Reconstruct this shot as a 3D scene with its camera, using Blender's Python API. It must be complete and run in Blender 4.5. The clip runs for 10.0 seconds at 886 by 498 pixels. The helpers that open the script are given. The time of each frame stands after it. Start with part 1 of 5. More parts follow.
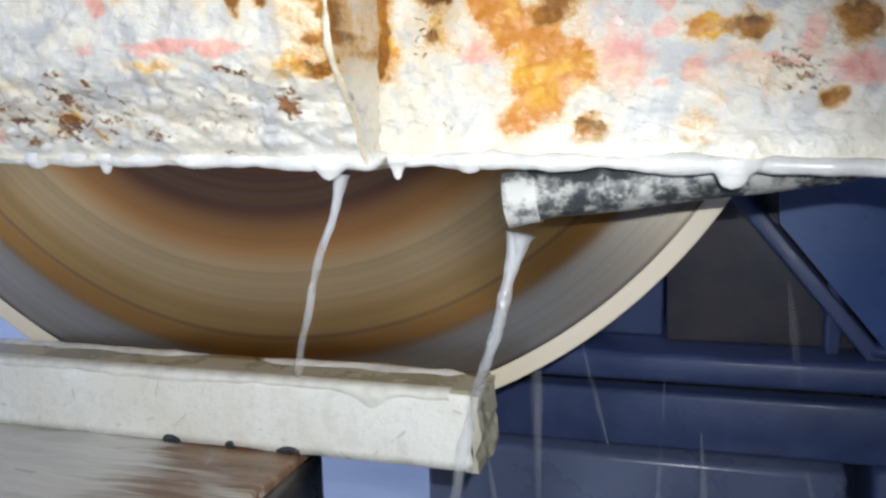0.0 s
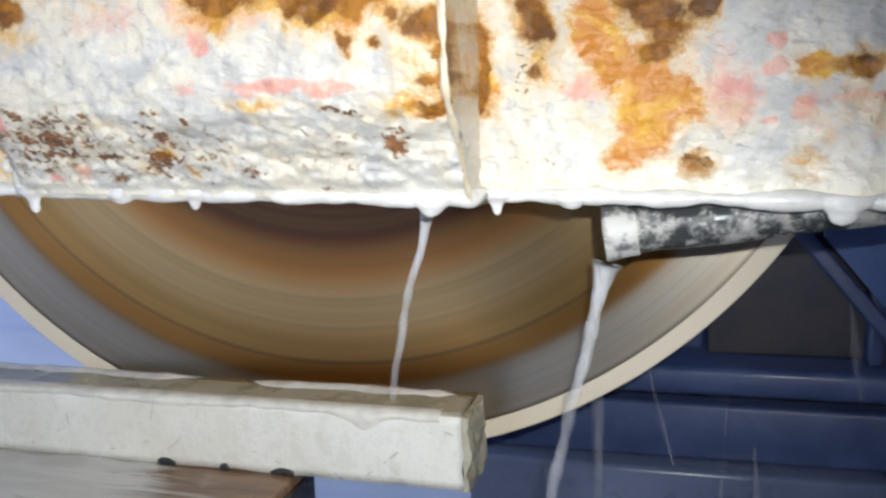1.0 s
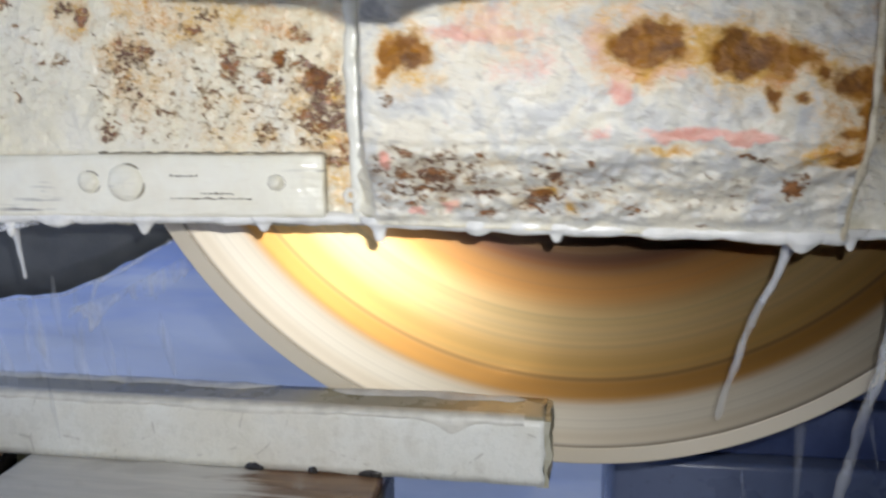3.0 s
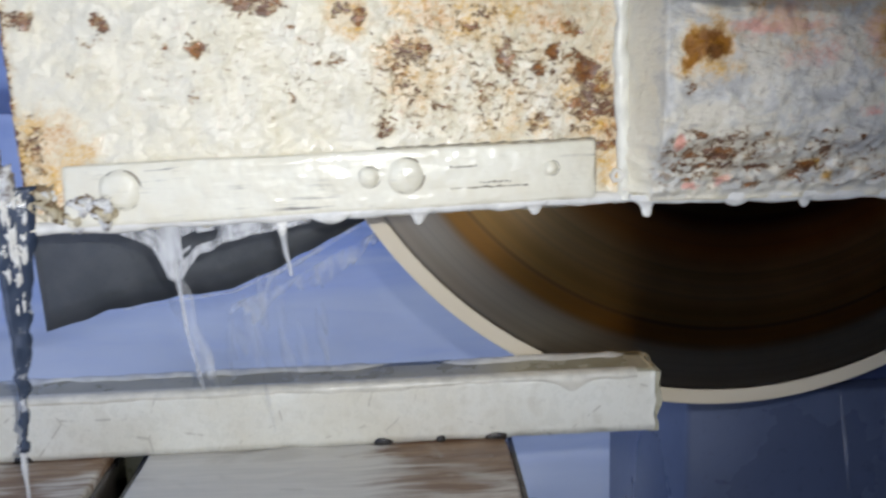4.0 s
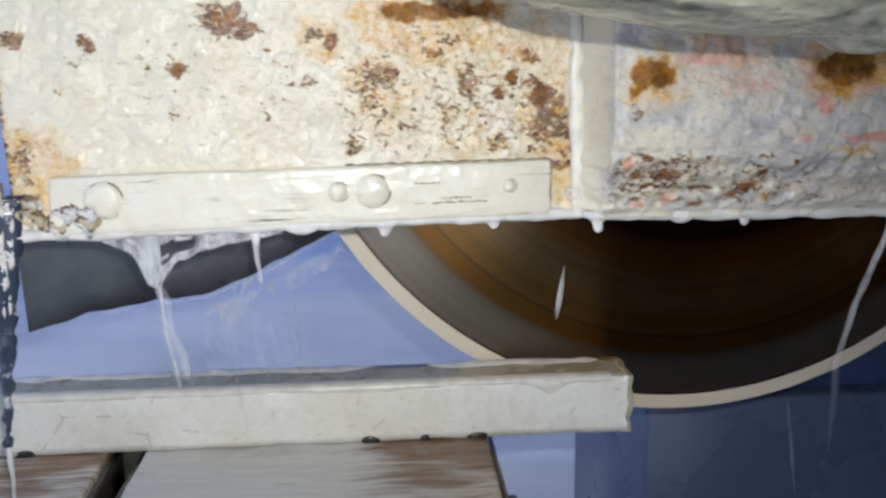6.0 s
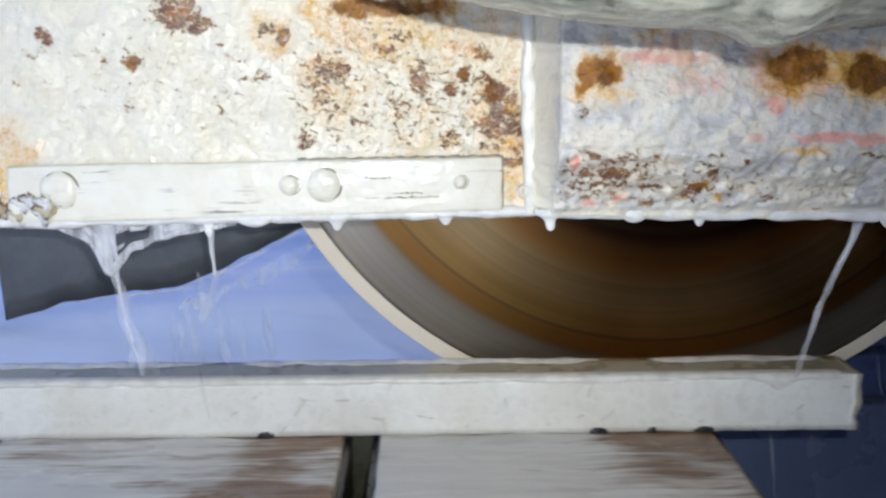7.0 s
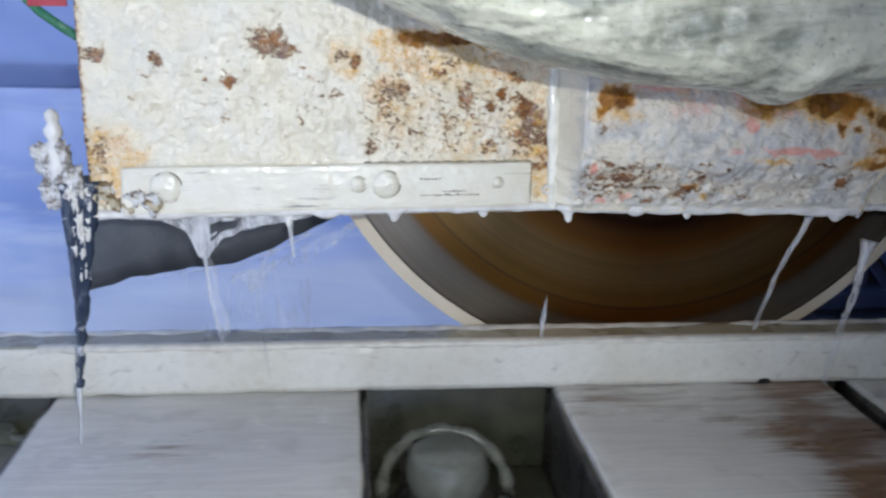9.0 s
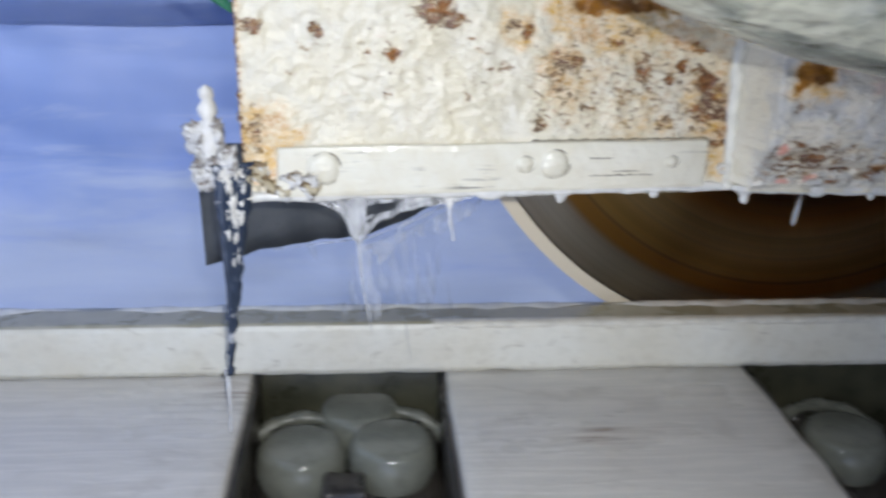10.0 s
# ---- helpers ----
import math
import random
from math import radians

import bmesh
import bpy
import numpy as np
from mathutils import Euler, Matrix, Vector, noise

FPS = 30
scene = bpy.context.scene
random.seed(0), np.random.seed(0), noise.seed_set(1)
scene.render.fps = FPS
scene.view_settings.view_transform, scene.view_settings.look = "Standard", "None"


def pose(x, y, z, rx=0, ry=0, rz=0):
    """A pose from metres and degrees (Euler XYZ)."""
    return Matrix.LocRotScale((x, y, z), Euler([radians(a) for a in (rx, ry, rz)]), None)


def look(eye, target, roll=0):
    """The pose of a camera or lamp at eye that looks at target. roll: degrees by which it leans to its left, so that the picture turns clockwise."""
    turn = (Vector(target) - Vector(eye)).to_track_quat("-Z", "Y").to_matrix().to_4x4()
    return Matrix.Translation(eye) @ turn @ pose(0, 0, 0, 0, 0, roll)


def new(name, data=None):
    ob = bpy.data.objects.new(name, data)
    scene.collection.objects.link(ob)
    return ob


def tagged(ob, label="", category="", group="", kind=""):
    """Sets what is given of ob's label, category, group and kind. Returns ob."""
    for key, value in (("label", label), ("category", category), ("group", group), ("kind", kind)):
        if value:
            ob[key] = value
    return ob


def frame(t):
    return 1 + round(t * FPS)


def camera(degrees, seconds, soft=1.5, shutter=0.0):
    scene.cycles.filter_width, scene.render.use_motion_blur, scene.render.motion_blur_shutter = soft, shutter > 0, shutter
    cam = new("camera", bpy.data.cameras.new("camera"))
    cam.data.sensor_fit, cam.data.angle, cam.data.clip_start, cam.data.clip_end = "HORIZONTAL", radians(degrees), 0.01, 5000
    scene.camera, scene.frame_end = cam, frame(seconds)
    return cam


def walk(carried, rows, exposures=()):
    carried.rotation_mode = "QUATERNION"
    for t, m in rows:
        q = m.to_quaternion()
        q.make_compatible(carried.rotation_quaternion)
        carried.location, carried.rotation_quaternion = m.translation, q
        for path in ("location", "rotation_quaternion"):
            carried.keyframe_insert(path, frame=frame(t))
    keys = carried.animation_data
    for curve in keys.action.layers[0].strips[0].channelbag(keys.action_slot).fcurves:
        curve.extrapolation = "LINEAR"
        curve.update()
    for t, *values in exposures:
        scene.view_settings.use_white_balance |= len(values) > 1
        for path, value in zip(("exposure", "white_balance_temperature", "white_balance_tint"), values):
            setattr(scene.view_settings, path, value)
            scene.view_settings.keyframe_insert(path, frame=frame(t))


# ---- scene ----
# ---------------------------------------------------------------- camera
cam = camera(51.74, 10.0, soft=2.5, shutter=0.4)
PATH = [
    (0, 0.2594, -0.5405, 1.0641, 17.68, -9.39, -1.62),
    (0.5, 0.2180, -0.5491, 1.0876, 16.55, -10.23, -1.89),
    (1, 0.1771, -0.5592, 1.0947, 15.93, -9.90, -1.99),
    (1.5, 0.1328, -0.5728, 1.0944, 15.53, -9.33, -1.87),
    (2, 0.0833, -0.5894, 1.1008, 15.21, -9.24, -1.40),
    (2.5, 0.0242, -0.6115, 1.1099, 15.52, -9.18, -0.35),
    (2.8, -0.0580, -0.6451, 1.1257, 13.50, -9.97, -0.36),
    (3, -0.1451, -0.6621, 1.1378, 8.90, -10.61, -0.44),
    (3.2, -0.2510, -0.6807, 1.1469, 3.70, -10.35, -0.74),
    (4.3, -0.5423, -0.7528, 1.1692, -2.77, -13.63, -2.18),
    (4.5, -0.5625, -0.7681, 1.1611, -3.21, -12.47, -2.09),
    (5, -0.5717, -0.7765, 1.1737, -3.20, -12.33, -1.60),
    (5.5, -0.5299, -0.7747, 1.1787, -2.87, -12.38, -1.50),
    (6, -0.4882, -0.7800, 1.1856, -3.66, -12.91, -1.09),
    (6.2, -0.4617, -0.7828, 1.1995, -3.23, -13.95, -0.92),
    (7.3, -0.4006, -0.7997, 1.1678, 0.02, -11.92, -0.51),
    (7.5, -0.3947, -0.8102, 1.1762, 0.91, -12.64, -0.46),
    (8, -0.3976, -0.8532, 1.1701, 1.50, -12.43, -0.29),
    (8.5, -0.4467, -0.8969, 1.1942, -0.87, -13.44, -0.08),
    (9, -0.5326, -0.9465, 1.2426, -5.79, -14.95, 0.80),
    (9.5, -0.5687, -0.9346, 1.2853, -5.58, -18.42, 0.55),
    (10, -0.6741, -0.8576, 1.2847, -4.55, -19.93, 0.83),
]


def eye_pose(x, y, z, yaw, pitch, roll):
    a, b = radians(yaw), radians(pitch)
    ahead = Vector((-math.sin(a) * math.cos(b), math.cos(a) * math.cos(b), math.sin(b)))
    return look((x, y, z), Vector((x, y, z)) + ahead, roll)


EYES = [(row[0], eye_pose(*row[1:])) for row in PATH]
walk(cam, EYES, [
    (0, 0.80, 6100, 10), (1.0, 0.80, 6250, 10), (2.0, 0.68, 6300, 10), (2.5, 0.50, 6250, 10), (3.0, 0.44, 6400, 10), (3.3, 0.48, 6400, 10),
    (4.5, 0.57, 6400, 10), (6.0, 0.65, 6500, 10), (7.5, 0.93, 5980, 10), (8.5, 0.90, 6000, 10), (10, 0.88, 6400, 10),
])

# ---------------------------------------------------------------- daylight
world = bpy.data.worlds.new("sky")
scene.world = world
world.use_nodes = True
wn = world.node_tree
sky = wn.nodes.new("ShaderNodeTexSky")
sky.sky_type, sky.sun_disc = "NISHITA", False
sky.sun_elevation, sky.sun_rotation = radians(79), radians(0)
wn.links.new(sky.outputs["Color"], wn.nodes["Background"].inputs["Color"])
wn.nodes["Background"].inputs["Strength"].default_value = 0.15
sun = bpy.data.lights.new("sun", "SUN")
sun.energy, sun.angle, sun.color = 5.0, radians(0.5), (1.0, 0.95, 0.88)
new("sun", sun).matrix_basis = look((0, 2.4, 12.5), (0, 0, 0))


# ---------------------------------------------------------------- materials
class Nodes:
    """A node material with short calls."""

    def __init__(self, name, rough=0.5, metal=0.0, spec=0.5):
        self.mat = bpy.data.materials.new(name)
        self.mat.use_nodes = True
        self.tree = self.mat.node_tree
        self.bsdf = self.tree.nodes["Principled BSDF"]
        self.bsdf.inputs["Roughness"].default_value = rough
        self.bsdf.inputs["Metallic"].default_value = metal
        self.bsdf.inputs["Specular IOR Level"].default_value = spec
        self.coord = self.tree.nodes.new("ShaderNodeTexCoord")

    def put(self, value, socket):
        if isinstance(value, (int, float)):
            socket.default_value = value
        elif isinstance(value, tuple):
            socket.default_value = (*value, 1) if len(value) == 3 else value
        else:
            self.tree.links.new(value, socket)

    def set(self, **values):
        for key, value in values.items():
            self.put(value, self.bsdf.inputs[key.replace("_", " ")])
        return self

    def place(self, scale=(1, 1, 1), kind="Object", turn=(0, 0, 0)):
        n = self.tree.nodes.new("ShaderNodeMapping")
        n.vector_type = "TEXTURE" if any(turn) else "POINT"
        if any(turn):
            # turned first, then drawn out
            n.inputs["Rotation"].default_value = turn
            n.inputs["Scale"].default_value = tuple(1 / c for c in scale)
            self.tree.links.new(self.coord.outputs[kind], n.inputs["Vector"])
            return n.outputs["Vector"]
        n.inputs["Scale"].default_value = scale
        self.tree.links.new(self.coord.outputs[kind], n.inputs["Vector"])
        return n.outputs["Vector"]

    def noise(self, scale, detail=4, rough=0.55, at=None, twist=0.0):
        n = self.tree.nodes.new("ShaderNodeTexNoise")
        n.inputs["Scale"].default_value, n.inputs["Detail"].default_value = scale, detail
        n.inputs["Roughness"].default_value, n.inputs["Distortion"].default_value = rough, twist
        self.tree.links.new(at or self.coord.outputs["Object"], n.inputs["Vector"])
        return n.outputs["Fac"]

    def cells(self, scale, at=None, feature="F1"):
        n = self.tree.nodes.new("ShaderNodeTexVoronoi")
        n.feature = feature
        n.inputs["Scale"].default_value = scale
        self.tree.links.new(at or self.coord.outputs["Object"], n.inputs["Vector"])
        return n.outputs["Distance"]

    def ramp(self, value, lo, hi, a=0.0, b=1.0):
        n = self.tree.nodes.new("ShaderNodeMapRange")
        n.interpolation_type = "SMOOTHSTEP"
        self.put(value, n.inputs["Value"])
        for key, v in zip(("From Min", "From Max", "To Min", "To Max"), (lo, hi, a, b)):
            n.inputs[key].default_value = v
        return n.outputs["Result"]

    def math(self, op, a, b=0.0, clamp=False):
        n = self.tree.nodes.new("ShaderNodeMath")
        n.operation, n.use_clamp = op, clamp
        self.put(a, n.inputs[0])
        self.put(b, n.inputs[1])
        return n.outputs[0]

    def mix(self, fac, a, b):
        n = self.tree.nodes.new("ShaderNodeMix")
        n.data_type = "RGBA"
        self.put(fac, n.inputs[0])
        self.put(a, n.inputs[6])
        self.put(b, n.inputs[7])
        return n.outputs[2]

    def paint(self, name):
        n = self.tree.nodes.new("ShaderNodeVertexColor")
        n.layer_name = name
        s = self.tree.nodes.new("ShaderNodeSeparateColor")
        self.tree.links.new(n.outputs["Color"], s.inputs["Color"])
        return s.outputs["Red"], s.outputs["Green"], s.outputs["Blue"]

    def radius(self):
        n = self.tree.nodes.new("ShaderNodeVectorMath")
        n.operation = "LENGTH"
        self.tree.links.new(self.coord.outputs["Object"], n.inputs[0])
        return n.outputs["Value"]

    def bump(self, height, strength=0.4, far=0.002):
        n = self.tree.nodes.new("ShaderNodeBump")
        n.inputs["Strength"].default_value, n.inputs["Distance"].default_value = strength, far
        self.tree.links.new(height, n.inputs["Height"])
        self.tree.links.new(n.outputs["Normal"], self.bsdf.inputs["Normal"])
        return self


def crusted_steel():
    """White-painted steel under dried stone slurry, with rust coming through where the mesh says."""
    m = Nodes("crusted_painted_steel", 0.4, 0, 0.5)
    rust, orange, pink = m.paint("wear")
    grey, wet, density = m.paint("crust")
    big, mid, fine = m.noise(14, 5), m.noise(80, 6, 0.62), m.noise(420, 4, 0.7)
    lay = m.noise(1, 5, 0.64, m.place((70, 70, 150), turn=(0, 0.16, 0)), 0.7)
    tone = m.noise(22, 5, 0.62, None, 0.8)
    base = m.mix(m.ramp(big, 0.35, 0.68), (0.80, 0.745, 0.60), (0.78, 0.705, 0.51))
    base = m.mix(m.math("MULTIPLY", grey, 0.8), base, m.mix(m.ramp(mid, 0.4, 0.6), (0.64, 0.63, 0.60), (0.71, 0.70, 0.65)))
    base = m.mix(m.math("MULTIPLY", m.ramp(tone, 0.44, 0.64), m.math("ADD", m.math("MULTIPLY", grey, 0.70), 0.05)), base, (0.40, 0.405, 0.42))
    base = m.mix(m.math("MULTIPLY", m.ramp(tone, 0.54, 0.40, 0, 0.50), grey), base, (0.72, 0.62, 0.44))
    base = m.mix(m.math("MULTIPLY", m.ramp(lay, 0.55, 0.68, 0, 0.6), grey), base, (0.33, 0.30, 0.28))
    base = m.mix(m.math("MULTIPLY", m.ramp(fine, 0.56, 0.74), m.math("ADD", m.math("MULTIPLY", grey, 0.40), 0.08)), base, (0.42, 0.37, 0.30))
    edge = m.math("ADD", m.math("MULTIPLY", m.math("SUBTRACT", mid, 0.5), 1.4), m.math("MULTIPLY", m.math("SUBTRACT", fine, 0.5), 1.0))
    base = m.mix(m.ramp(m.math("ADD", pink, m.math("MULTIPLY", edge, 1.0)), 0.15, 0.90, 0, 0.80), base, m.mix(m.ramp(mid, 0.4, 0.6), (0.74, 0.27, 0.20), (0.78, 0.40, 0.31)))
    smear = m.math("ADD", m.math("MULTIPLY", m.math("SUBTRACT", mid, 0.5), 1.0), m.math("MULTIPLY", m.math("SUBTRACT", fine, 0.5), 0.75))
    stain = m.math("ADD", orange, m.math("MULTIPLY", smear, m.ramp(orange, 0.0, 0.3)))
    base = m.mix(m.ramp(stain, 0.05, 0.5, 0, 0.6), base, (0.74, 0.55, 0.30))
    base = m.mix(m.ramp(stain, 0.36, 0.82, 0, 0.95), base, m.mix(m.ramp(tone, 0.42, 0.58), (0.56, 0.20, 0.008), (0.70, 0.37, 0.012)))
    # solid rust, soft at its edges
    soft = m.math("ADD", rust, m.math("MULTIPLY", m.math("MULTIPLY", edge, 0.6), m.ramp(rust, 0.02, 0.25)))
    brown = m.mix(m.ramp(mid, 0.40, 0.62), (0.20, 0.073, 0.011), (0.35, 0.145, 0.018))
    brown = m.mix(m.ramp(tone, 0.50, 0.66, 0, 0.9), brown, (0.095, 0.035, 0.012))
    brown = m.mix(m.ramp(fine, 0.56, 0.72, 0, 0.5), brown, (0.34, 0.19, 0.06))
    base = m.mix(m.ramp(soft, 0.10, 0.45, 0, 0.6), base, (0.56, 0.33, 0.11))
    base = m.mix(m.ramp(soft, 0.34, 0.80, 0, 0.95), base, brown)
    # ragged pits, drawn out along the plate and slanting a little
    cells = m.noise(1, 4, 0.62, m.place((165, 165, 235), turn=(0, 0.20, 0)), 0.9)
    reach = m.math("ADD", cells, m.math("MULTIPLY", m.math("SUBTRACT", density, 0.40), 0.56))
    reach = m.math("ADD", reach, m.math("MULTIPLY", m.math("SUBTRACT", fine, 0.5), 0.10))
    base = m.mix(m.math("MULTIPLY", m.ramp(reach, 0.46, 0.60, 0, 0.45), m.ramp(density, 0.15, 0.4)), base, (0.60, 0.40, 0.19))
    pit = m.math("MULTIPLY", m.ramp(reach, 0.562, 0.648), m.ramp(density, 0.1, 0.3))
    dark = m.mix(m.ramp(mid, 0.44, 0.58), (0.13, 0.045, 0.018), (0.32, 0.12, 0.028))
    dark = m.mix(m.ramp(fine, 0.5, 0.66, 0, 0.7), dark, (0.05, 0.032, 0.026))
    base = m.mix(m.math("MULTIPLY", pit, 0.93), base, dark)
    damp = m.math("ADD", wet, m.math("MULTIPLY", m.math("SUBTRACT", mid, 0.5), 1.2))
    m.set(Specular_IOR_Level=m.ramp(soft, 0.3, 0.6, 0.5, 0.22))
    m.set(Base_Color=base, Roughness=m.ramp(damp, 0.1, 0.9, 0.6, 0.26), Coat_Weight=m.math("MULTIPLY", m.ramp(damp, 0.35, 0.95, 0.0, 0.42), m.ramp(soft, 0.2, 0.6, 1.0, 0.4)), Coat_Roughness=0.13)
    blobs, swell = m.noise(75, 2, 0.5, None, 0.6), m.noise(210, 2, 0.5)
    rough_lay = m.noise(1, 3, 0.55, m.place((75, 75, 170), turn=(0, 0.20, 0)), 0.8)
    height = m.math("MULTIPLY", m.math("ADD", blobs, m.math("MULTIPLY", swell, 0.4)), m.ramp(grey, 0.1, 0.7, 0.85, 0.35))
    height = m.math("ADD", height, m.math("MULTIPLY", m.math("MULTIPLY", rough_lay, grey), 0.7))
    height = m.math("ADD", height, m.math("MULTIPLY", fine, 0.16))
    height = m.math("SUBTRACT", height, m.math("MULTIPLY", m.ramp(soft, 0.2, 0.6), 0.15))
    height = m.math("SUBTRACT", height, m.math("MULTIPLY", m.ramp(reach, 0.53, 0.63), m.math("MULTIPLY", m.ramp(density, 0.1, 0.3), 0.45)))
    m.bump(height, 0.9, 0.0027)
    m.tree.links.new(m.bsdf.inputs["Normal"].links[0].from_socket, m.bsdf.inputs["Coat Normal"])
    return m.mat


def scratched_strip():
    """White slurry over a flat bar, with dark scratches along it."""
    m = Nodes("scratched_slurried_bar", 0.34)
    n, line = m.noise(40, 4), m.noise(1, 4, 0.7, m.place((16, 60, 330)), 0.3)
    patch = m.noise(9, 2)
    base = m.mix(m.ramp(n, 0.35, 0.7), (0.79, 0.755, 0.63), (0.75, 0.70, 0.56))
    base = m.mix(m.math("MULTIPLY", m.ramp(line, 0.57, 0.64), m.ramp(patch, 0.50, 0.60)), base, (0.22, 0.20, 0.17))
    m.set(Base_Color=base, Coat_Weight=0.22, Coat_Roughness=0.16)
    lump, dents = m.noise(80, 1.5, 0.5), m.noise(1, 1.5, 0.5, m.place((30, 60, 160)))
    m.bump(m.math("ADD", lump, m.math("MULTIPLY", dents, 0.5)), 0.6, 0.0032)
    m.tree.links.new(m.bsdf.inputs["Normal"].links[0].from_socket, m.bsdf.inputs["Coat Normal"])
    return m.mat


def slurry(name="wet_slurry", tint=(0.80, 0.78, 0.73), rough=0.25):
    m = Nodes(name, rough, 0, 0.5)
    n = m.noise(60, 4)
    m.set(Base_Color=m.mix(m.ramp(n, 0.35, 0.7), tint, tuple(c * 0.82 for c in tint)), Subsurface_Weight=0.0)
    return m.bump(m.noise(180, 3), 0.35, 0.002).mat


def blade_steel():
    """Bare saw steel, stained in rings by the spin, shade painted innermost, polished round and round."""
    m = Nodes("ringed_saw_steel", 0.25, 1.0, 0.5)
    r = m.radius()
    def turned(scale, detail):
        n = m.tree.nodes.new("ShaderNodeTexNoise")
        n.noise_dimensions = "1D"
        n.inputs["Scale"].default_value, n.inputs["Detail"].default_value = scale, detail
        m.tree.links.new(r, n.inputs["W"])
        return n.outputs["Fac"]
    rings, fine = turned(26, 3), turned(150, 4)
    # innermost ring coloured dark for the guard's shaded underside reflected there
    steel = m.mix(m.ramp(r, 0.266, 0.303), (0.17, 0.085, 0.060), (0.80, 0.37, 0.11))
    steel = m.mix(m.ramp(r, 0.299, 0.330), steel, (0.88, 0.62, 0.29))
    steel = m.mix(m.ramp(r, 0.345, 0.378), steel, (0.77, 0.46, 0.15))
    steel = m.mix(m.ramp(r, 0.383, 0.395), steel, (0.62, 0.32, 0.09))
    steel = m.mix(m.ramp(m.math("ABSOLUTE", m.math("SUBTRACT", r, 0.3885)), 0.0, 0.0035, 0.55, 0), steel, (0.26, 0.15, 0.08))
    steel = m.mix(m.ramp(r, 0.405, 0.418), steel, (0.75, 0.68, 0.56))
    steel = m.mix(m.ramp(rings, 0.42, 0.66, 0, 0.28), steel, (0.44, 0.29, 0.12))
    steel = m.mix(m.ramp(fine, 0.45, 0.70, 0, 0.13), steel, (0.30, 0.24, 0.18))
    steel = m.mix(m.ramp(r, 0.4535, 0.4585, 0, 0.75), steel, (0.16, 0.12, 0.09))
    worn_out = m.ramp(r, 0.400, 0.420, 0.0, 0.14)
    m.set(Base_Color=steel, Roughness=m.math("ADD", m.ramp(rings, 0.3, 0.7, 0.44, 0.48), worn_out), Anisotropic=1.0, Anisotropic_Rotation=0.25)
    t = m.tree.nodes.new("ShaderNodeTangent")
    t.direction_type, t.axis = "RADIAL", "Y"
    m.tree.links.new(t.outputs["Tangent"], m.bsdf.inputs["Tangent"])
    return m.mat


def rim_stuff():
    m = Nodes("slurry_coated_segment", 0.5)
    m.set(Base_Color=m.mix(m.noise(40, 3), (0.66, 0.56, 0.40), (0.74, 0.66, 0.52)))
    return m.mat


def cut_stone():
    m = Nodes("cream_cut_stone", 0.4)
    big, mid, fine = m.noise(9, 5), m.noise(45, 5, 0.6), m.noise(300, 3, 0.7)
    crack = m.cells(9, feature="DISTANCE_TO_EDGE")
    base = m.mix(m.ramp(big, 0.35, 0.68), (0.785, 0.765, 0.68), (0.715, 0.675, 0.565))
    base = m.mix(m.ramp(mid, 0.52, 0.72, 0, 0.4), base, (0.52, 0.48, 0.38))
    base = m.mix(m.math("MULTIPLY", m.ramp(crack, 0.0, 0.012, 1, 0), m.ramp(mid, 0.5, 0.6, 0, 0.5)), base, (0.30, 0.26, 0.19))
    base = m.mix(m.ramp(fine, 0.6, 0.75, 0, 0.35), base, (0.30, 0.27, 0.2))
    m.set(Base_Color=base, Roughness=m.ramp(mid, 0.35, 0.65, 0.2, 0.5))
    return m.bump(m.math("ADD", mid, fine), 0.3, 0.002).mat


def wet_wood(name="wet_slurried_timber", cover=0.62, bare=None):
    m = Nodes(name, 0.35)
    grain = m.noise(1, 6, 0.65, m.place((7, 120, 120)), 0.8)
    patch = m.noise(1, 4, 0.6, m.place((3.5, 8, 8)))
    wood = m.mix(m.ramp(grain, 0.35, 0.68), (0.15, 0.080, 0.045), (0.29, 0.18, 0.10))
    film = m.math("ADD", m.math("MULTIPLY", patch, 1.3), m.math("MULTIPLY", grain, 0.5))
    if bare is not None:
        along = m.tree.nodes.new("ShaderNodeSeparateXYZ")
        m.tree.links.new(m.coord.outputs["Object"], along.inputs["Vector"])
        film = m.math("SUBTRACT", film, m.ramp(along.outputs["X"], bare - 0.14, bare + 0.02, 0.0, 0.30))
    base = m.mix(m.ramp(film, cover, cover + 0.25, 0, 0.88), wood, m.mix(m.ramp(grain, 0.4, 0.65), (0.64, 0.62, 0.57), (0.72, 0.695, 0.64)))
    smear = m.noise(1, 4, 0.6, m.place((9, 16, 16)), 1.2)
    base = m.mix(m.ramp(smear, 0.52, 0.70, 0, 0.55), base, (0.44, 0.41, 0.36))
    m.set(Base_Color=base, Roughness=m.ramp(patch, 0.35, 0.6, 0.22, 0.45))
    return m.bump(m.math("ADD", grain, m.math("MULTIPLY", patch, 0.5)), 0.4, 0.002).mat


def plain(name, a, b, rough=0.5, metal=0.0, scale=20, fine=160, bump=0.3, spec=0.5):
    m = Nodes(name, rough, metal, spec)
    n, f = m.noise(scale, 5, 0.6), m.noise(fine, 4, 0.65)
    base = m.mix(m.ramp(n, 0.36, 0.66), a, b)
    base = m.mix(m.ramp(f, 0.55, 0.75, 0, 0.4), base, tuple(0.5 * c for c in a))
    m.set(Base_Color=base, Roughness=m.ramp(n, 0.3, 0.7, rough * 0.75, min(1, rough * 1.3)))
    return m.bump(m.math("ADD", n, m.math("MULTIPLY", f, 0.5)), bump, 0.002).mat


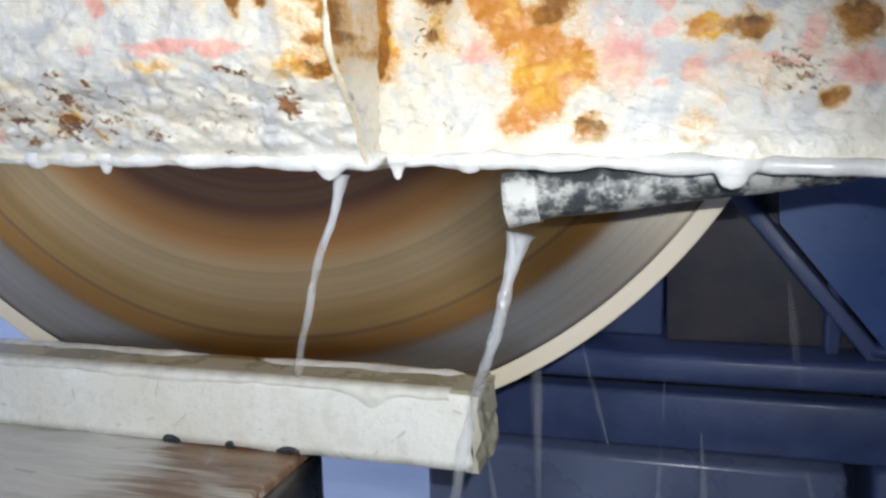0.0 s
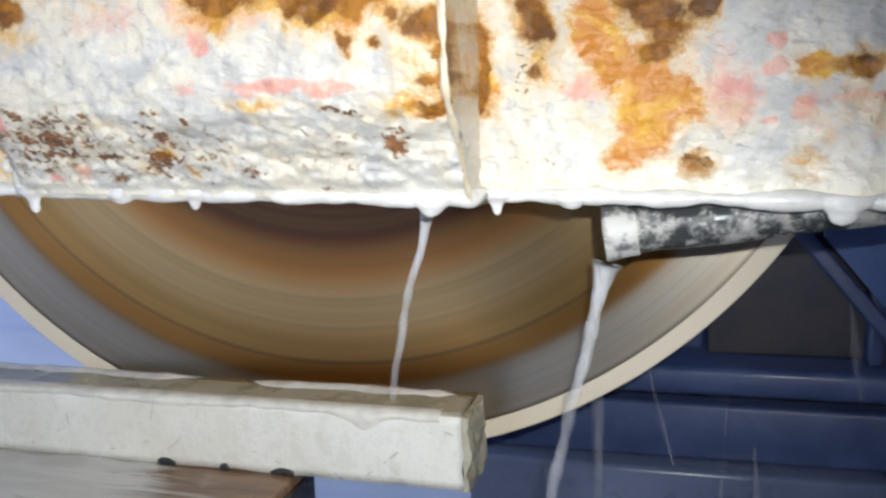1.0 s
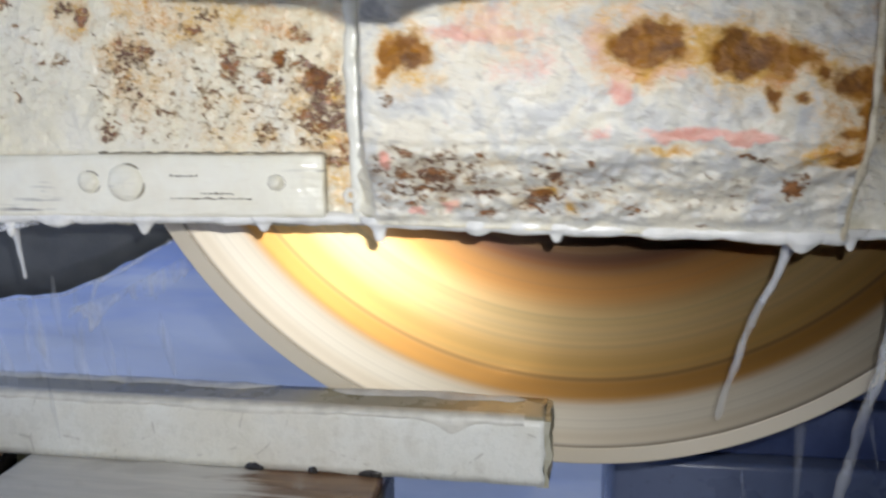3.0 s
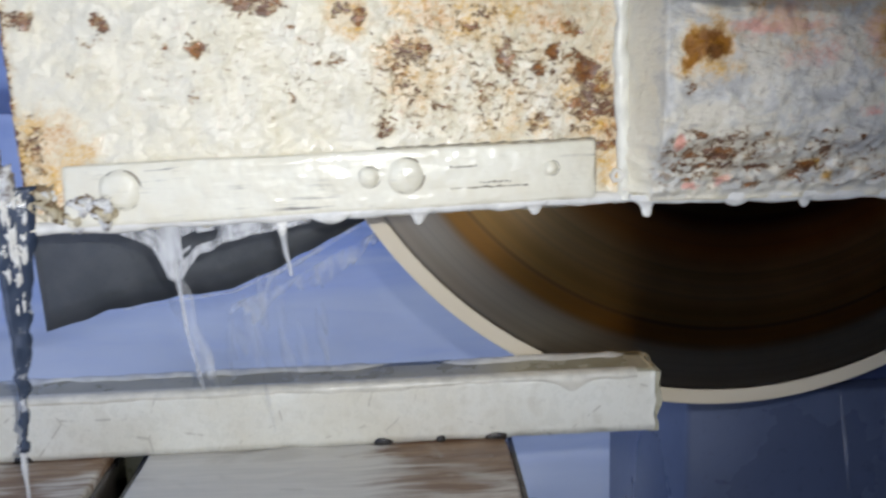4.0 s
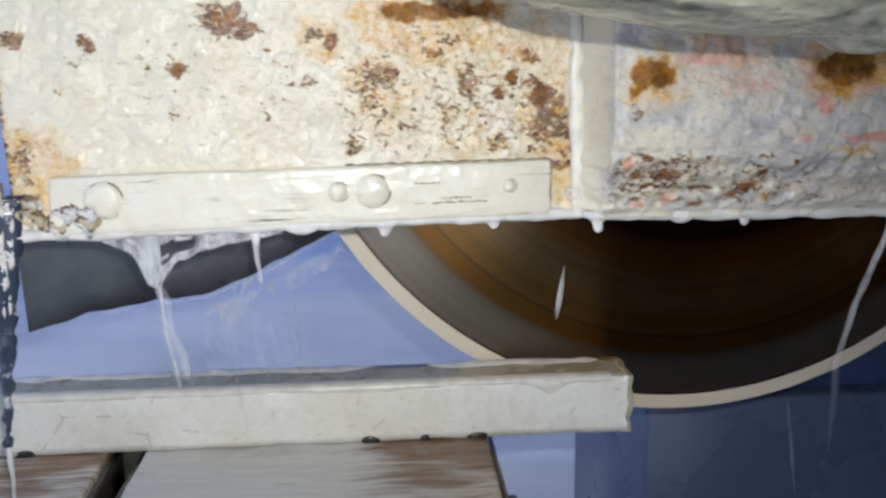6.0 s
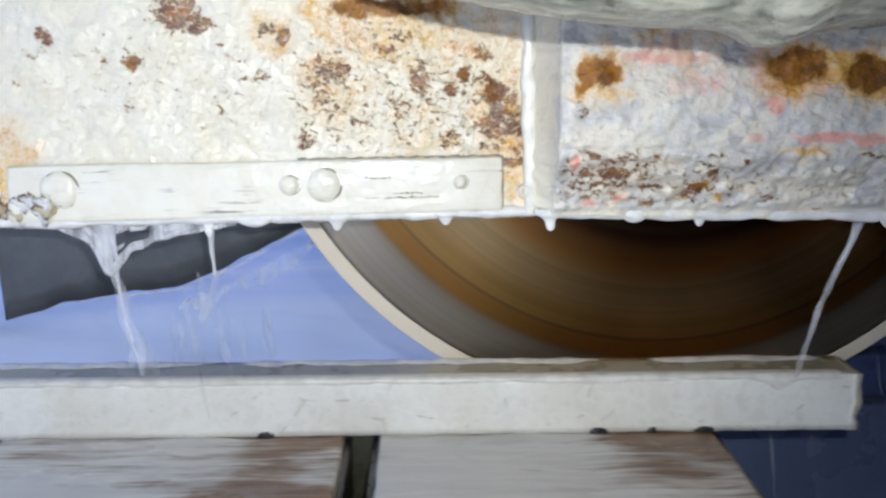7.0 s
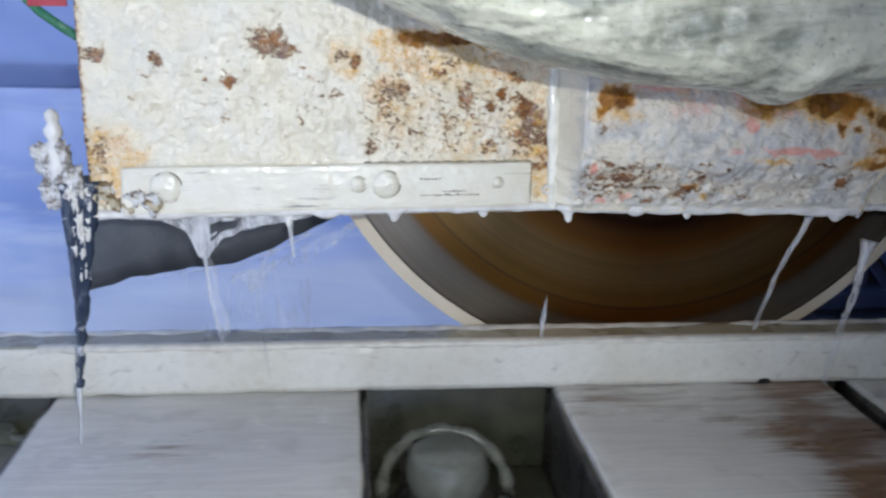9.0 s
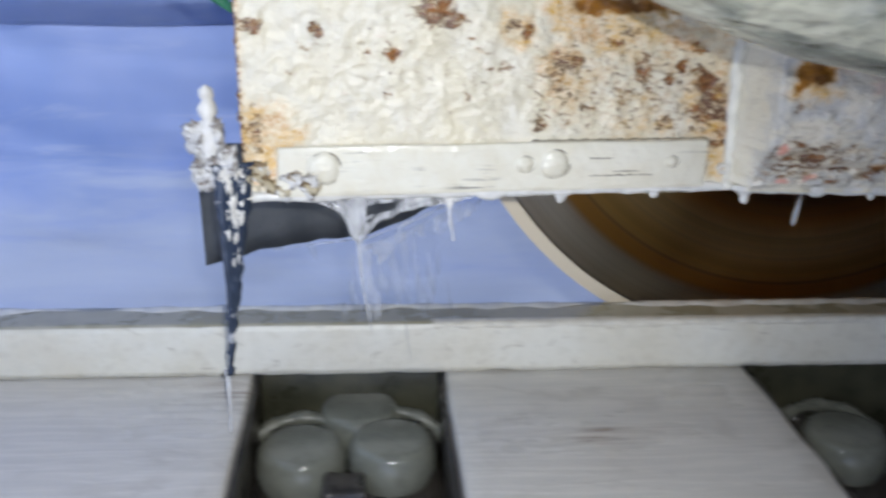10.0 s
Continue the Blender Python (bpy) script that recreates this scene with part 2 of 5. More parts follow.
def spattered(name, dark, pale, amount, rough=0.3, metal=0.0, scale=55, edge=0.05):
    """A dark wet surface spattered with pale slurry."""
    m = Nodes(name, rough, metal)
    n, f = m.noise(scale, 5, 0.65), m.noise(9, 3)
    mask = m.ramp(m.math("ADD", n, m.math("MULTIPLY", f, 0.5)), 0.81 - edge - amount, 0.81 + edge - amount)
    m.set(Base_Color=m.mix(mask, dark, pale), Roughness=m.ramp(mask, 0, 1, rough, 0.5))
    return m.bump(mask, 0.5, 0.002).mat


def tarp_stuff(name="blue_wet_tarpaulin", k=1.0):
    """Blue woven sheet with daylight coming through it."""
    m = Nodes(name, 0.3, 0, 0.5)
    streak, big = m.noise(1, 4, 0.6, m.place((1.2, 6, 9)), 0.6), m.noise(2.2, 3)
    base = m.mix(m.ramp(big, 0.35, 0.65), (0.27 * k, 0.36 * k, 0.64 * k), (0.35 * k, 0.43 * k, 0.70 * k))
    base = m.mix(m.ramp(streak, 0.52, 0.75, 0, 0.6), base, (0.56 * k, 0.61 * k, 0.76 * k))
    up = m.tree.nodes.new("ShaderNodeSeparateXYZ")
    m.tree.links.new(m.coord.outputs["Object"], up.inputs["Vector"])
    # paler towards the foot: haze of the spray, painted into the sheet's colour
    splash = m.math("ADD", m.ramp(up.outputs["Z"], 0.95, 0.45), m.math("MULTIPLY", m.math("SUBTRACT", streak, 0.5), 1.5))
    base = m.mix(m.ramp(splash, 0.35, 1.1, 0, 0.75), base, (0.60 * k, 0.63 * k, 0.70 * k))
    weave = m.noise(700, 2)
    m.set(Base_Color=base)
    through_it = m.tree.nodes.new("ShaderNodeBsdfTranslucent")
    m.tree.links.new(base, through_it.inputs["Color"])
    both = m.tree.nodes.new("ShaderNodeMixShader")
    both.inputs[0].default_value = 0.23
    m.tree.links.new(m.bsdf.outputs[0], both.inputs[1])
    m.tree.links.new(through_it.outputs[0], both.inputs[2])
    m.tree.links.new(both.outputs[0], m.tree.nodes["Material Output"].inputs["Surface"])
    return m.bump(m.math("ADD", streak, m.math("MULTIPLY", weave, 0.2)), 0.3, 0.004).mat


def milky(name="milky_water", thin=0.2, thick=0.75, reach=0.0):
    """Milky cooling water, half clear in streaks."""
    m = Nodes(name, 0.12)
    n = m.noise(1, 3, 0.6, m.place((60, 60, 14)))
    alpha = m.ramp(n, 0.32, 0.66, thin, thick)
    if reach:
        alpha = m.math("MULTIPLY", alpha, m.ramp(m.radius(), 0.0, reach, 1.0, 0.3))
    m.set(Base_Color=(0.80, 0.80, 0.80), Alpha=alpha)
    return m.mat


def marbled():
    """Wet grey cover under uneven cream slurry."""
    m = Nodes("marbled_slurried_cover", 0.3)
    streak, mid, fine = m.noise(1, 6, 0.62, m.place((7, 16, 22)), 0.9), m.noise(40, 5, 0.65), m.noise(240, 3)
    base = m.mix(m.ramp(streak, 0.37, 0.56), (0.24, 0.255, 0.205), (0.58, 0.57, 0.44))
    base = m.mix(m.ramp(mid, 0.54, 0.70, 0, 0.7), base, (0.68, 0.66, 0.52))
    base = m.mix(m.ramp(fine, 0.6, 0.72, 0, 0.5), base, (0.10, 0.11, 0.10))
    m.set(Base_Color=base, Roughness=m.ramp(mid, 0.35, 0.65, 0.2, 0.45))
    m.set(Coat_Weight=0.35, Coat_Roughness=0.15)
    lumps, folds = m.noise(55, 1.5, 0.5), m.noise(1, 2, 0.5, m.place((10, 22, 30)), 0.6)
    m.bump(m.math("ADD", lumps, m.math("MULTIPLY", folds, 1.6)), 1.0, 0.006)
    m.tree.links.new(m.bsdf.inputs["Normal"].links[0].from_socket, m.bsdf.inputs["Coat Normal"])
    return m.mat


CRUST, SLURRY, BLADE, RIM = crusted_steel(), slurry(), blade_steel(), rim_stuff()
STRIP = scratched_strip()
GRIME_SHADE = plain("dark_grime_and_shade", (0.20, 0.17, 0.12), (0.30, 0.26, 0.19), 0.5)
YELLOWED = plain("yellowed_slurry", (0.52, 0.43, 0.27), (0.70, 0.62, 0.46), 0.3, 0, 60, 200, 0.5)
STRAND = milky("slurry_strand", 0.10, 0.55)
DROP = milky("milky_drop", 0.12, 0.5)
PLASTER = slurry("cream_plaster_slurry", (0.80, 0.775, 0.67), 0.2)
CREAM = slurry("thick_cream_slurry", (0.74, 0.70, 0.60), 0.3)
STONE, WOOD, TARP, TARP_TOP = cut_stone(), wet_wood("wet_slurried_timber", 0.50), tarp_stuff(), tarp_stuff("dark_blue_tarpaulin", 0.92)
BARE_WOOD = wet_wood("bare_wet_timber", 0.56, -0.21)
SCORED_WOOD = wet_wood("half_bare_wet_timber", 0.56, -0.62)
YARD = plain("pale_blue_bounce_yard", (0.53, 0.58, 0.70), (0.61, 0.65, 0.76), 0.3, 0, 3, 60)
WASHED = plain("washed_olive_stone", (0.37, 0.34, 0.235), (0.48, 0.45, 0.345), 0.28, 0, 16, 90, 0.25)
MILK, SPRAY, FILM = milky("milky_water", 0.14, 0.62, 0.16), milky("milky_spray", 0.01, 0.10), milky("slurry_film", 0.06, 0.55)
SPLASH = milky("milky_splash", 0.0, 0.27)
PIPE = spattered("spattered_galvanised_pipe", (0.055, 0.062, 0.065), (0.50, 0.49, 0.44), -0.005, 0.14, 0.2, 75, 0.14)
COLLAR = spattered("slurried_pipe_mouth", (0.14, 0.14, 0.14), (0.58, 0.57, 0.52), 0.09, 0.2, 0, 75, 0.11)
SKIRT = plain("grey_wet_rubber_skirt", (0.06, 0.065, 0.07), (0.09, 0.095, 0.10), 0.4)
FLAP = spattered("blue_black_flap", (0.035, 0.05, 0.085), (0.60, 0.61, 0.63), -0.06, 0.25, 0, 48)
LUMPY = spattered("grey_white_lumps", (0.24, 0.205, 0.18), (0.68, 0.67, 0.65), 0.11, 0.3, 0, 110)
RUSTY = plain("ochre_rust", (0.40, 0.20, 0.06), (0.62, 0.48, 0.28), 0.5, 0, 70, 200)
MUDDY = spattered("muddy_grey_yellow", (0.20, 0.13, 0.06), (0.52, 0.45, 0.31), 0.05, 0.3, 0, 70)
BRACKET = spattered("slurried_bracket", (0.16, 0.10, 0.05), (0.72, 0.69, 0.62), 0.2, 0.4)
COVER = marbled()
OLIVE = plain("olive_slurried_steel", (0.040, 0.040, 0.026), (0.075, 0.073, 0.046), 0.32)
YOKE = plain("pale_slurried_yoke", (0.12, 0.125, 0.10), (0.19, 0.19, 0.155), 0.3, 0, 50, 160)
IRON = plain("wet_dark_iron", (0.035, 0.033, 0.032), (0.07, 0.06, 0.05), 0.3, 0.3)
PALE = slurry("pale_wet_casting", (0.20, 0.205, 0.17), 0.10)
BLUE_STEEL = plain("dark_blue_painted_steel", (0.045, 0.065, 0.15), (0.06, 0.085, 0.19), 0.4)
PLINTH = plain("blue_grey_wet_plinth", (0.10, 0.125, 0.21), (0.13, 0.16, 0.26), 0.3, 0, 3, 60)
COVER_BLUE = plain("mid_blue_painted_steel", (0.07, 0.12, 0.30), (0.09, 0.15, 0.34), 0.35, 0, 6, 60)
BROWN_STEEL = plain("brown_primed_steel", (0.042, 0.040, 0.050), (0.062, 0.055, 0.062), 0.5)
CONCRETE = plain("wet_concrete", (0.20, 0.21, 0.24), (0.27, 0.28, 0.31), 0.35, 0, 3, 60)
FLOOR = plain("dark_bounce_cutting_floor", (0.045, 0.045, 0.043), (0.075, 0.073, 0.068), 0.4, 0, 3, 60)
BLOCKER = plain("dark_light_blocker", (0.03, 0.022, 0.016), (0.05, 0.032, 0.02), 0.7, 0, 2, 30)
BOUNCE = plain("pale_blue_bounce", (0.46, 0.54, 0.72), (0.54, 0.61, 0.76), 0.7, 0, 1.5, 30)
ROOF = plain("sky_blocking_roof", (0.05, 0.05, 0.05), (0.08, 0.075, 0.07), 0.6, 0, 2, 30)
GREEN = plain("green_plastic", (0.02, 0.16, 0.07), (0.03, 0.20, 0.09), 0.3)
RED = plain("red_plastic", (0.45, 0.03, 0.05), (0.5, 0.05, 0.07), 0.35)
HEX = plain("phone_shell", (0.02, 0.02, 0.02), (0.03, 0.03, 0.03), 0.4)


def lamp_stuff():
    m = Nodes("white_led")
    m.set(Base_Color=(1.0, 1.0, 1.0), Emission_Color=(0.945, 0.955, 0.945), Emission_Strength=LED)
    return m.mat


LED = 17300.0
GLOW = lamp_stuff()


# ---------------------------------------------------------------- builders
def thing(name, at=(0, 0, 0), label="", category="", group="", kind=""):
    ob = new(name)
    ob.empty_display_size = 0.05
    ob.matrix_basis = Matrix.Translation(at)
    return tagged(ob, label, category, group, kind)


def shaded(me, smooth=True):
    me.polygons.foreach_set("use_smooth", [smooth] * len(me.polygons))
    return me


def part(name, made, material, parent=None, label="", smooth=True):
    if isinstance(made, bmesh.types.BMesh):
        me = bpy.data.meshes.new(name)
        made.to_mesh(me)
        made.free()
    else:
        me = made
    me.materials.append(material)
    shaded(me, smooth)
    ob = new(name, me)
    ob.parent = parent
    return tagged(ob, label)


def mesh(name, verts, faces):
    me = bpy.data.meshes.new(name)
    me.from_pydata([tuple(v) for v in verts], [], faces)
    me.update()
    return me


def box(bm, lo, hi, bevel=0.0, turn=None):
    made = bmesh.ops.create_cube(bm, size=1)["verts"]
    size, mid = Vector(hi) - Vector(lo), (Vector(hi) + Vector(lo)) / 2
    m = Matrix.Translation(mid) @ (turn or Matrix()) @ Matrix.Diagonal((*size, 1))
    bmesh.ops.transform(bm, matrix=m, verts=made)
    if bevel:
        edges = list({e for v in made for e in v.link_edges})
        bmesh.ops.bevel(bm, geom=edges, offset=bevel, segments=2, affect="EDGES", profile=0.5)
    return bm


def boxed(lo, hi, bevel=0.0, turn=None):
    return box(bmesh.new(), lo, hi, bevel, turn)


def worn(bm, amount, scale, cuts=0):
    """Breaks up a shape with noise along its normals."""
    if cuts:
        bmesh.ops.subdivide_edges(bm, edges=bm.edges[:], cuts=cuts, use_grid_fill=True)
    bm.normal_update()
    for v in bm.verts:
        v.co += v.normal * amount * noise.noise(v.co * scale)
    return bm


def tube(name, points, radii, sides=12, squash=1.0):
    """A closed sweep along points, with a radius at each."""
    pts = [Vector(p) for p in points]
    verts, faces = [], []
    for i, p in enumerate(pts):
        way = (pts[min(i + 1, len(pts) - 1)] - pts[max(i - 1, 0)]).normalized()
        side = way.cross(Vector((0.05, 1, 0.03))).normalized()
        over = side.cross(way)
        for k in range(sides):
            a = 2 * math.pi * k / sides
            verts.append(p + radii[i] * (math.cos(a) * side + squash * math.sin(a) * over))
    for i in range(len(pts) - 1):
        for k in range(sides):
            a, b = i * sides + k, i * sides + (k + 1) % sides
            faces.append((a, b, b + sides, a + sides))
    faces += [tuple(range(sides)), tuple(range((len(pts) - 1) * sides, len(pts) * sides))[::-1]]
    return mesh(name, verts, faces)


def lathe(name, profile, sides=48, axis="y"):
    """Turns (radius, height) pairs about an axis."""
    verts, faces = [], []
    for r, h in profile:
        for k in range(sides):
            a = 2 * math.pi * k / sides
            c, s = r * math.cos(a), r * math.sin(a)
            verts.append((c, h, s) if axis == "y" else (c, s, h))
    for i in range(len(profile) - 1):
        for k in range(sides):
            a, b = i * sides + k, i * sides + (k + 1) % sides
            faces.append((a, b, b + sides, a + sides) if axis == "z" else (a, a + sides, b + sides, b))
    return mesh(name, verts, faces)


def blob(bm, at, size, rough=0.2, scale=60, subdivisions=2):
    made = bmesh.ops.create_icosphere(bm, subdivisions=subdivisions, radius=1)["verts"]
    for v in made:
        k = 1 + rough * noise.noise((v.co + Vector(at) * 7) * 1.6)
        v.co = Vector(at) + Vector((v.co.x * size[0], v.co.y * size[1], v.co.z * size[2])) * k
    return bm


def fbm(x, y, z):
    return noise.fractal(Vector((x, y, z)), 0.9, 2.1, 4)


# the guard and all that is fixed to it lean a little out of plumb
LEANING = pose(0.0064, 0.0950, 0.0085, 5.402, -0.345, 0.848)


def leaned(ob):
    ob.matrix_basis = LEANING @ ob.matrix_basis
    return ob


# ---------------------------------------------------------------- the place
def build_place():
    # ground out of view; its pale blue supplies bluish light to the blade
    g = bmesh.new()
    bmesh.ops.create_grid(g, x_segments=40, y_segments=40, size=60)
    ground = part("ground", worn(g, 0.01, 3), YARD)
    tagged(ground, "unseen wet ground tinted pale blue to bounce daylight onto the blade", "ground", kind="structure")
    # dark slab added out of view, which keeps bounced light off the guard
    floor = part("floor", worn(boxed((-3.0, -1.68, -0.05), (3.2, 1.2, 0.022)), 0.004, 5, 12), FLOOR)
    tagged(floor, "unseen dark floor added to cut light bounced up to the guard", "floor", kind="structure")
    # unseen dark walls, added to limit which daylight reaches guard and blade
    for name, lo, hi, mat, label in (
        ("blocker_south", (0.02, -1.74, 0), (3.2, -1.68, 2.12), BLOCKER, "unseen dark wall added to block light from the south"),
        ("blocker_southwest", (-3.0, -1.74, 0), (-2.8, -1.68, 2.12), BLOCKER, "unseen dark wall added beside the light opening"),
        ("blocker_east", (3.2, -2.4, 0), (3.3, 2.6, 3.2), BLOCKER, "unseen dark wall added to block light from the east"),
        # added out of view so that the blade has pale blue to reflect
        ("bounce_wall", (-30, -9.3, 0), (30, -9.0, 5.6), BOUNCE, "unseen pale blue wall added to brighten the blade's reflection"),
        ("blocker_west", (-3.06, -1.74, 0), (-3.0, -0.42, 3.2), BLOCKER, "unseen dark wall added to block light from the west"),
        ("blocker_lintel", (-1.05, -1.74, 0.94), (0.02, -1.68, 2.12), BLOCKER, "unseen dark boards added to keep sky light off the guard"),
    ):
        tagged(part(name, boxed(lo, hi), mat, smooth=False), label, "wall", kind="structure")
    # roof never in view, added to shut out sky and sun from above
    bm = bmesh.new()
    for i in range(46):
        x = -1.2 + i * 0.1
        box(bm, (x, -0.1, 3.2 + 0.02 * (i % 2)), (x + 0.1, 1.6, 3.23 + 0.02 * (i % 2)))
        slope = pose(0, 0, 0, 31.5, 0, 0)
        box(bm, (x, -1.80, 2.615 + 0.02 * (i % 2)), (x + 0.1, 0.10, 2.645 + 0.02 * (i % 2)), 0, slope)
    tagged(part("roof", bm, ROOF, smooth=False), "unseen dark lean-to roof added to hold sky light off the saw", "roof", kind="structure")


def build_tarpaulin():
    """Two widths of sheeting, the upper lapped over the lower."""
    t = thing("tarpaulin", (-0.4, 1.45, 0), "blue wet tarpaulin hung in slack folds behind the saw", "tarpaulin")
    for name, z0, z1, off, mat, label in (("lower_sheet", -0.03, 1.09, 0.0, TARP, "pale blue lower sheet"), ("upper_sheet", 1.037, 3.15, -0.006, TARP_TOP, "darker blue upper sheet")):
        nx, nz = 180, round(60 * (z1 - z0))
        verts, faces = [], []
        for j in range(nz + 1):
            for i in range(nx + 1):
                x, z = -4.6 + 7.8 * i / nx, z0 + (z1 - z0) * j / nz
                if j == 0:
                    z += 0.006 * noise.noise(Vector((3 * x, 0, 0)))
                sag = 0.05 * math.sin(11 * z + 1.2 * math.sin(1.7 * x)) * math.exp(-((x + 0.8) / 1.3) ** 2)
                y = off + 0.05 * fbm(0.8 * x, 2.4 * z, 1) + 0.014 * fbm(2.6 * x + 0.8 * z, 9 * z, 4) + sag * 0.6 - 0.55 * max(0, 0.7 - z)
                verts.append((x, y, z))
        for j in range(nz):
            for i in range(nx):
                a = j * (nx + 1) + i
                faces.append((a, a + 1, a + nx + 2, a + nx + 1))
        ob = part(name, mesh(name, verts, faces), mat, t, label)
        if off:
            hem = [(verts[i][0], verts[i][1], verts[i][2]) for i in range(0, nx + 1, 2)]
            part("hem", tube("hem", hem, [0.0035] * len(hem), 8), TARP, ob, "pale rolled hem")


def build_machine_frame():
    f = thing("saw_machine", (0.118, 0.5, 0.04), "dark blue painted steel base of the stone saw", "machine")
    at = lambda lo, hi: (tuple(a - b for a, b in zip(lo, (0.1, 0.5, 0))), tuple(a - b for a, b in zip(hi, (0.1, 0.5, 0))))
    part("plinth", boxed(*at((-0.12, 0.5, -0.04), (0.372, 1.0, 0.60)), 0.008), PLINTH, f, "pale blue-grey wet plinth")
    part("plinth", boxed(*at((0.40, 0.52, -0.04), (1.2, 1.0, 0.60)), 0.008), BLUE_STEEL, f)
    part("sill_beam", boxed(*at((-0.12, 0.53, 0.60), (1.2, 0.95, 0.672)), 0.006), BLUE_STEEL, f)
    part("sill_beam", boxed(*at((-0.10, 0.50, 0.692), (1.2, 0.95, 0.727)), 0.008), BLUE_STEEL, f)
    part("spacer", boxed(*at((-0.08, 0.56, 0.672), (1.2, 0.95, 0.692))), IRON, f)
    part("panel", boxed(*at((0.17, 0.56, 0.727), (0.75, 0.6, 1.0)), 0.004), BROWN_STEEL, f, "dark grey-brown steel panel")
    part("panel", boxed(*at((-0.10, 0.58, 0.727), (0.165, 0.6, 1.0)), 0.004), BLUE_STEEL, f)
    bm = bmesh.new()
    pts = [(0.292, 0.88), (0.60, 0.505), (1.0, 0.505), (1.0, 1.1), (0.292, 1.1)]
    lo = [bm.verts.new((x - 0.1, 0.0, z)) for x, z in pts]
    hi = [bm.verts.new((x - 0.1, 0.02, z)) for x, z in pts]
    bm.faces.new(lo)
    bm.faces.new(hi[::-1])
    for a in range(5):
        b = (a + 1) % 5
        bm.faces.new((lo[b], lo[a], hi[a], hi[b]))
    bmesh.ops.recalc_face_normals(bm, faces=bm.faces)
    part("cover_plate", bm, COVER_BLUE, f, "mid blue sloping cover plate", False)
    part("brace", boxed((-0.30, 0.02, -0.018), (0.30, 0.05, 0.0), 0.003), BLUE_STEEL, f).matrix_basis = pose(0.32, 0, 0.715, 0, 50.6, 0)
    bm = boxed((0.245, 0.03, 0.727), (0.262, 0.058, 0.86), 0.004)
    part("rod", worn(bm, 0.004, 40, 4), BLUE_STEEL, f, "pale streaked rod")
    bm = bmesh.new()
    blob(bm, (0.31, 0.03, 0.738), (0.022, 0.02, 0.012), 0.6)
    part("lump", bm, BLUE_STEEL, f)
    part("post", boxed(*at((1.2, 0.6, -0.04), (1.32, 0.8, 3.2)), 0.006), BLUE_STEEL, f)
    part("post", boxed(*at((0.1, 0.7, 0.727), (0.3, 0.9, 1.7)), 0.006), BLUE_STEEL, f)
    part("gantry", boxed(*at((-0.3, 0.33, 1.7), (1.32, 0.8, 1.82)), 0.006), BLUE_STEEL, f)


# ---------------------------------------------------------------- guard
# worn places on the guard: place along it, height, half width, half height, strength
RUST_MIDDLE = [
    (-0.265, 1.153, 0.012, 0.0121), (-0.108, 1.152, 0.0185, 0.0086), (-0.045, 1.147, 0.0126, 0.0097), (-0.022, 1.147, 0.0187, 0.0077), (0.019, 1.131, 0.0106, 0.0085),
    (0.003, 1.137, 0.0034, 0.0035), (-0.027, 1.122, 0.0056, 0.0049), (-0.008, 1.121, 0.0034, 0.0035), (0.021, 1.096, 0.0057, 0.0045), (0.032, 1.109, 0.0036, 0.019),
    (0.023, 1.081, 0.0081, 0.0034), (-0.174, 1.053, 0.0042, 0.0041), (-0.019, 1.135, 0.0024, 0.0023), (-0.107, 1.159, 0.0173, 0.0114), (-0.281, 1.148, 0.0034, 0.0096),
    (-0.049, 1.152, 0.0153, 0.0123),
]
RUST_RIGHT = [
    (0.173, 1.038, 0.0091, 0.007), (0.238, 1.034, 0.0078, 0.0027), (0.238, 1.028, 0.0036, 0.0024), (0.314, 1.056, 0.0054, 0.0042), (0.268, 1.099, 0.0105, 0.007),
    (0.328, 1.1, 0.011, 0.0105), (0.04, 1.094, 0.0028, 0.0144), (0.036, 1.123, 0.0059, 0.0137), (0.038, 1.092, 0.0026, 0.0124), (0.076, 1.127, 0.01, 0.0092),
    (0.074, 1.103, 0.005, 0.005), (0.069, 1.145, 0.0086, 0.007), (0.137, 1.141, 0.0125, 0.0105), (0.157, 1.129, 0.0118, 0.0135), (0.148, 1.109, 0.0101, 0.0055),
    (0.18, 1.139, 0.0065, 0.008),
]
ORANGE_RIGHT = [
    (0.142, 1.084, 0.0142, 0.0246), (0.146, 1.061, 0.0128, 0.0141), (0.131, 1.044, 0.0085, 0.0115), (0.165, 1.082, 0.0104, 0.0123, 0.75), (0.246, 1.1, 0.0095, 0.0065),
    (0.238, 1.042, 0.0078, 0.0054, 0.5), (0.258, 1.014, 0.0192, 0.0027, 0.55), (0.122, 1.109, 0.0094, 0.013), (0.044, 1.104, 0.0063, 0.0214, 0.6), (0.113, 1.128, 0.0103, 0.0173),
    (0.143, 1.092, 0.0135, 0.0209), (0.073, 1.113, 0.0143, 0.0178, 0.4), (0.038, 1.107, 0.0074, 0.0253, 0.6), (0.154, 1.06, 0.0169, 0.0106, 0.35),
]
ORANGE_MIDDLE = [
    (0.022, 1.112, 0.0165, 0.0285, 0.42), (-0.111, 1.142, 0.0223, 0.01, 0.5), (-0.08, 1.087, 0.0257, 0.0028, 0.42), (-0.031, 1.137, 0.0309, 0.0161, 0.35), (-0.154, 1.043, 0.0038, 0.0048, 0.5),
    (-0.172, 1.056, 0.0067, 0.0048, 0.6), (-0.265, 1.137, 0.0171, 0.0086, 0.4), (0.013, 1.083, 0.0204, 0.006, 0.4),
]
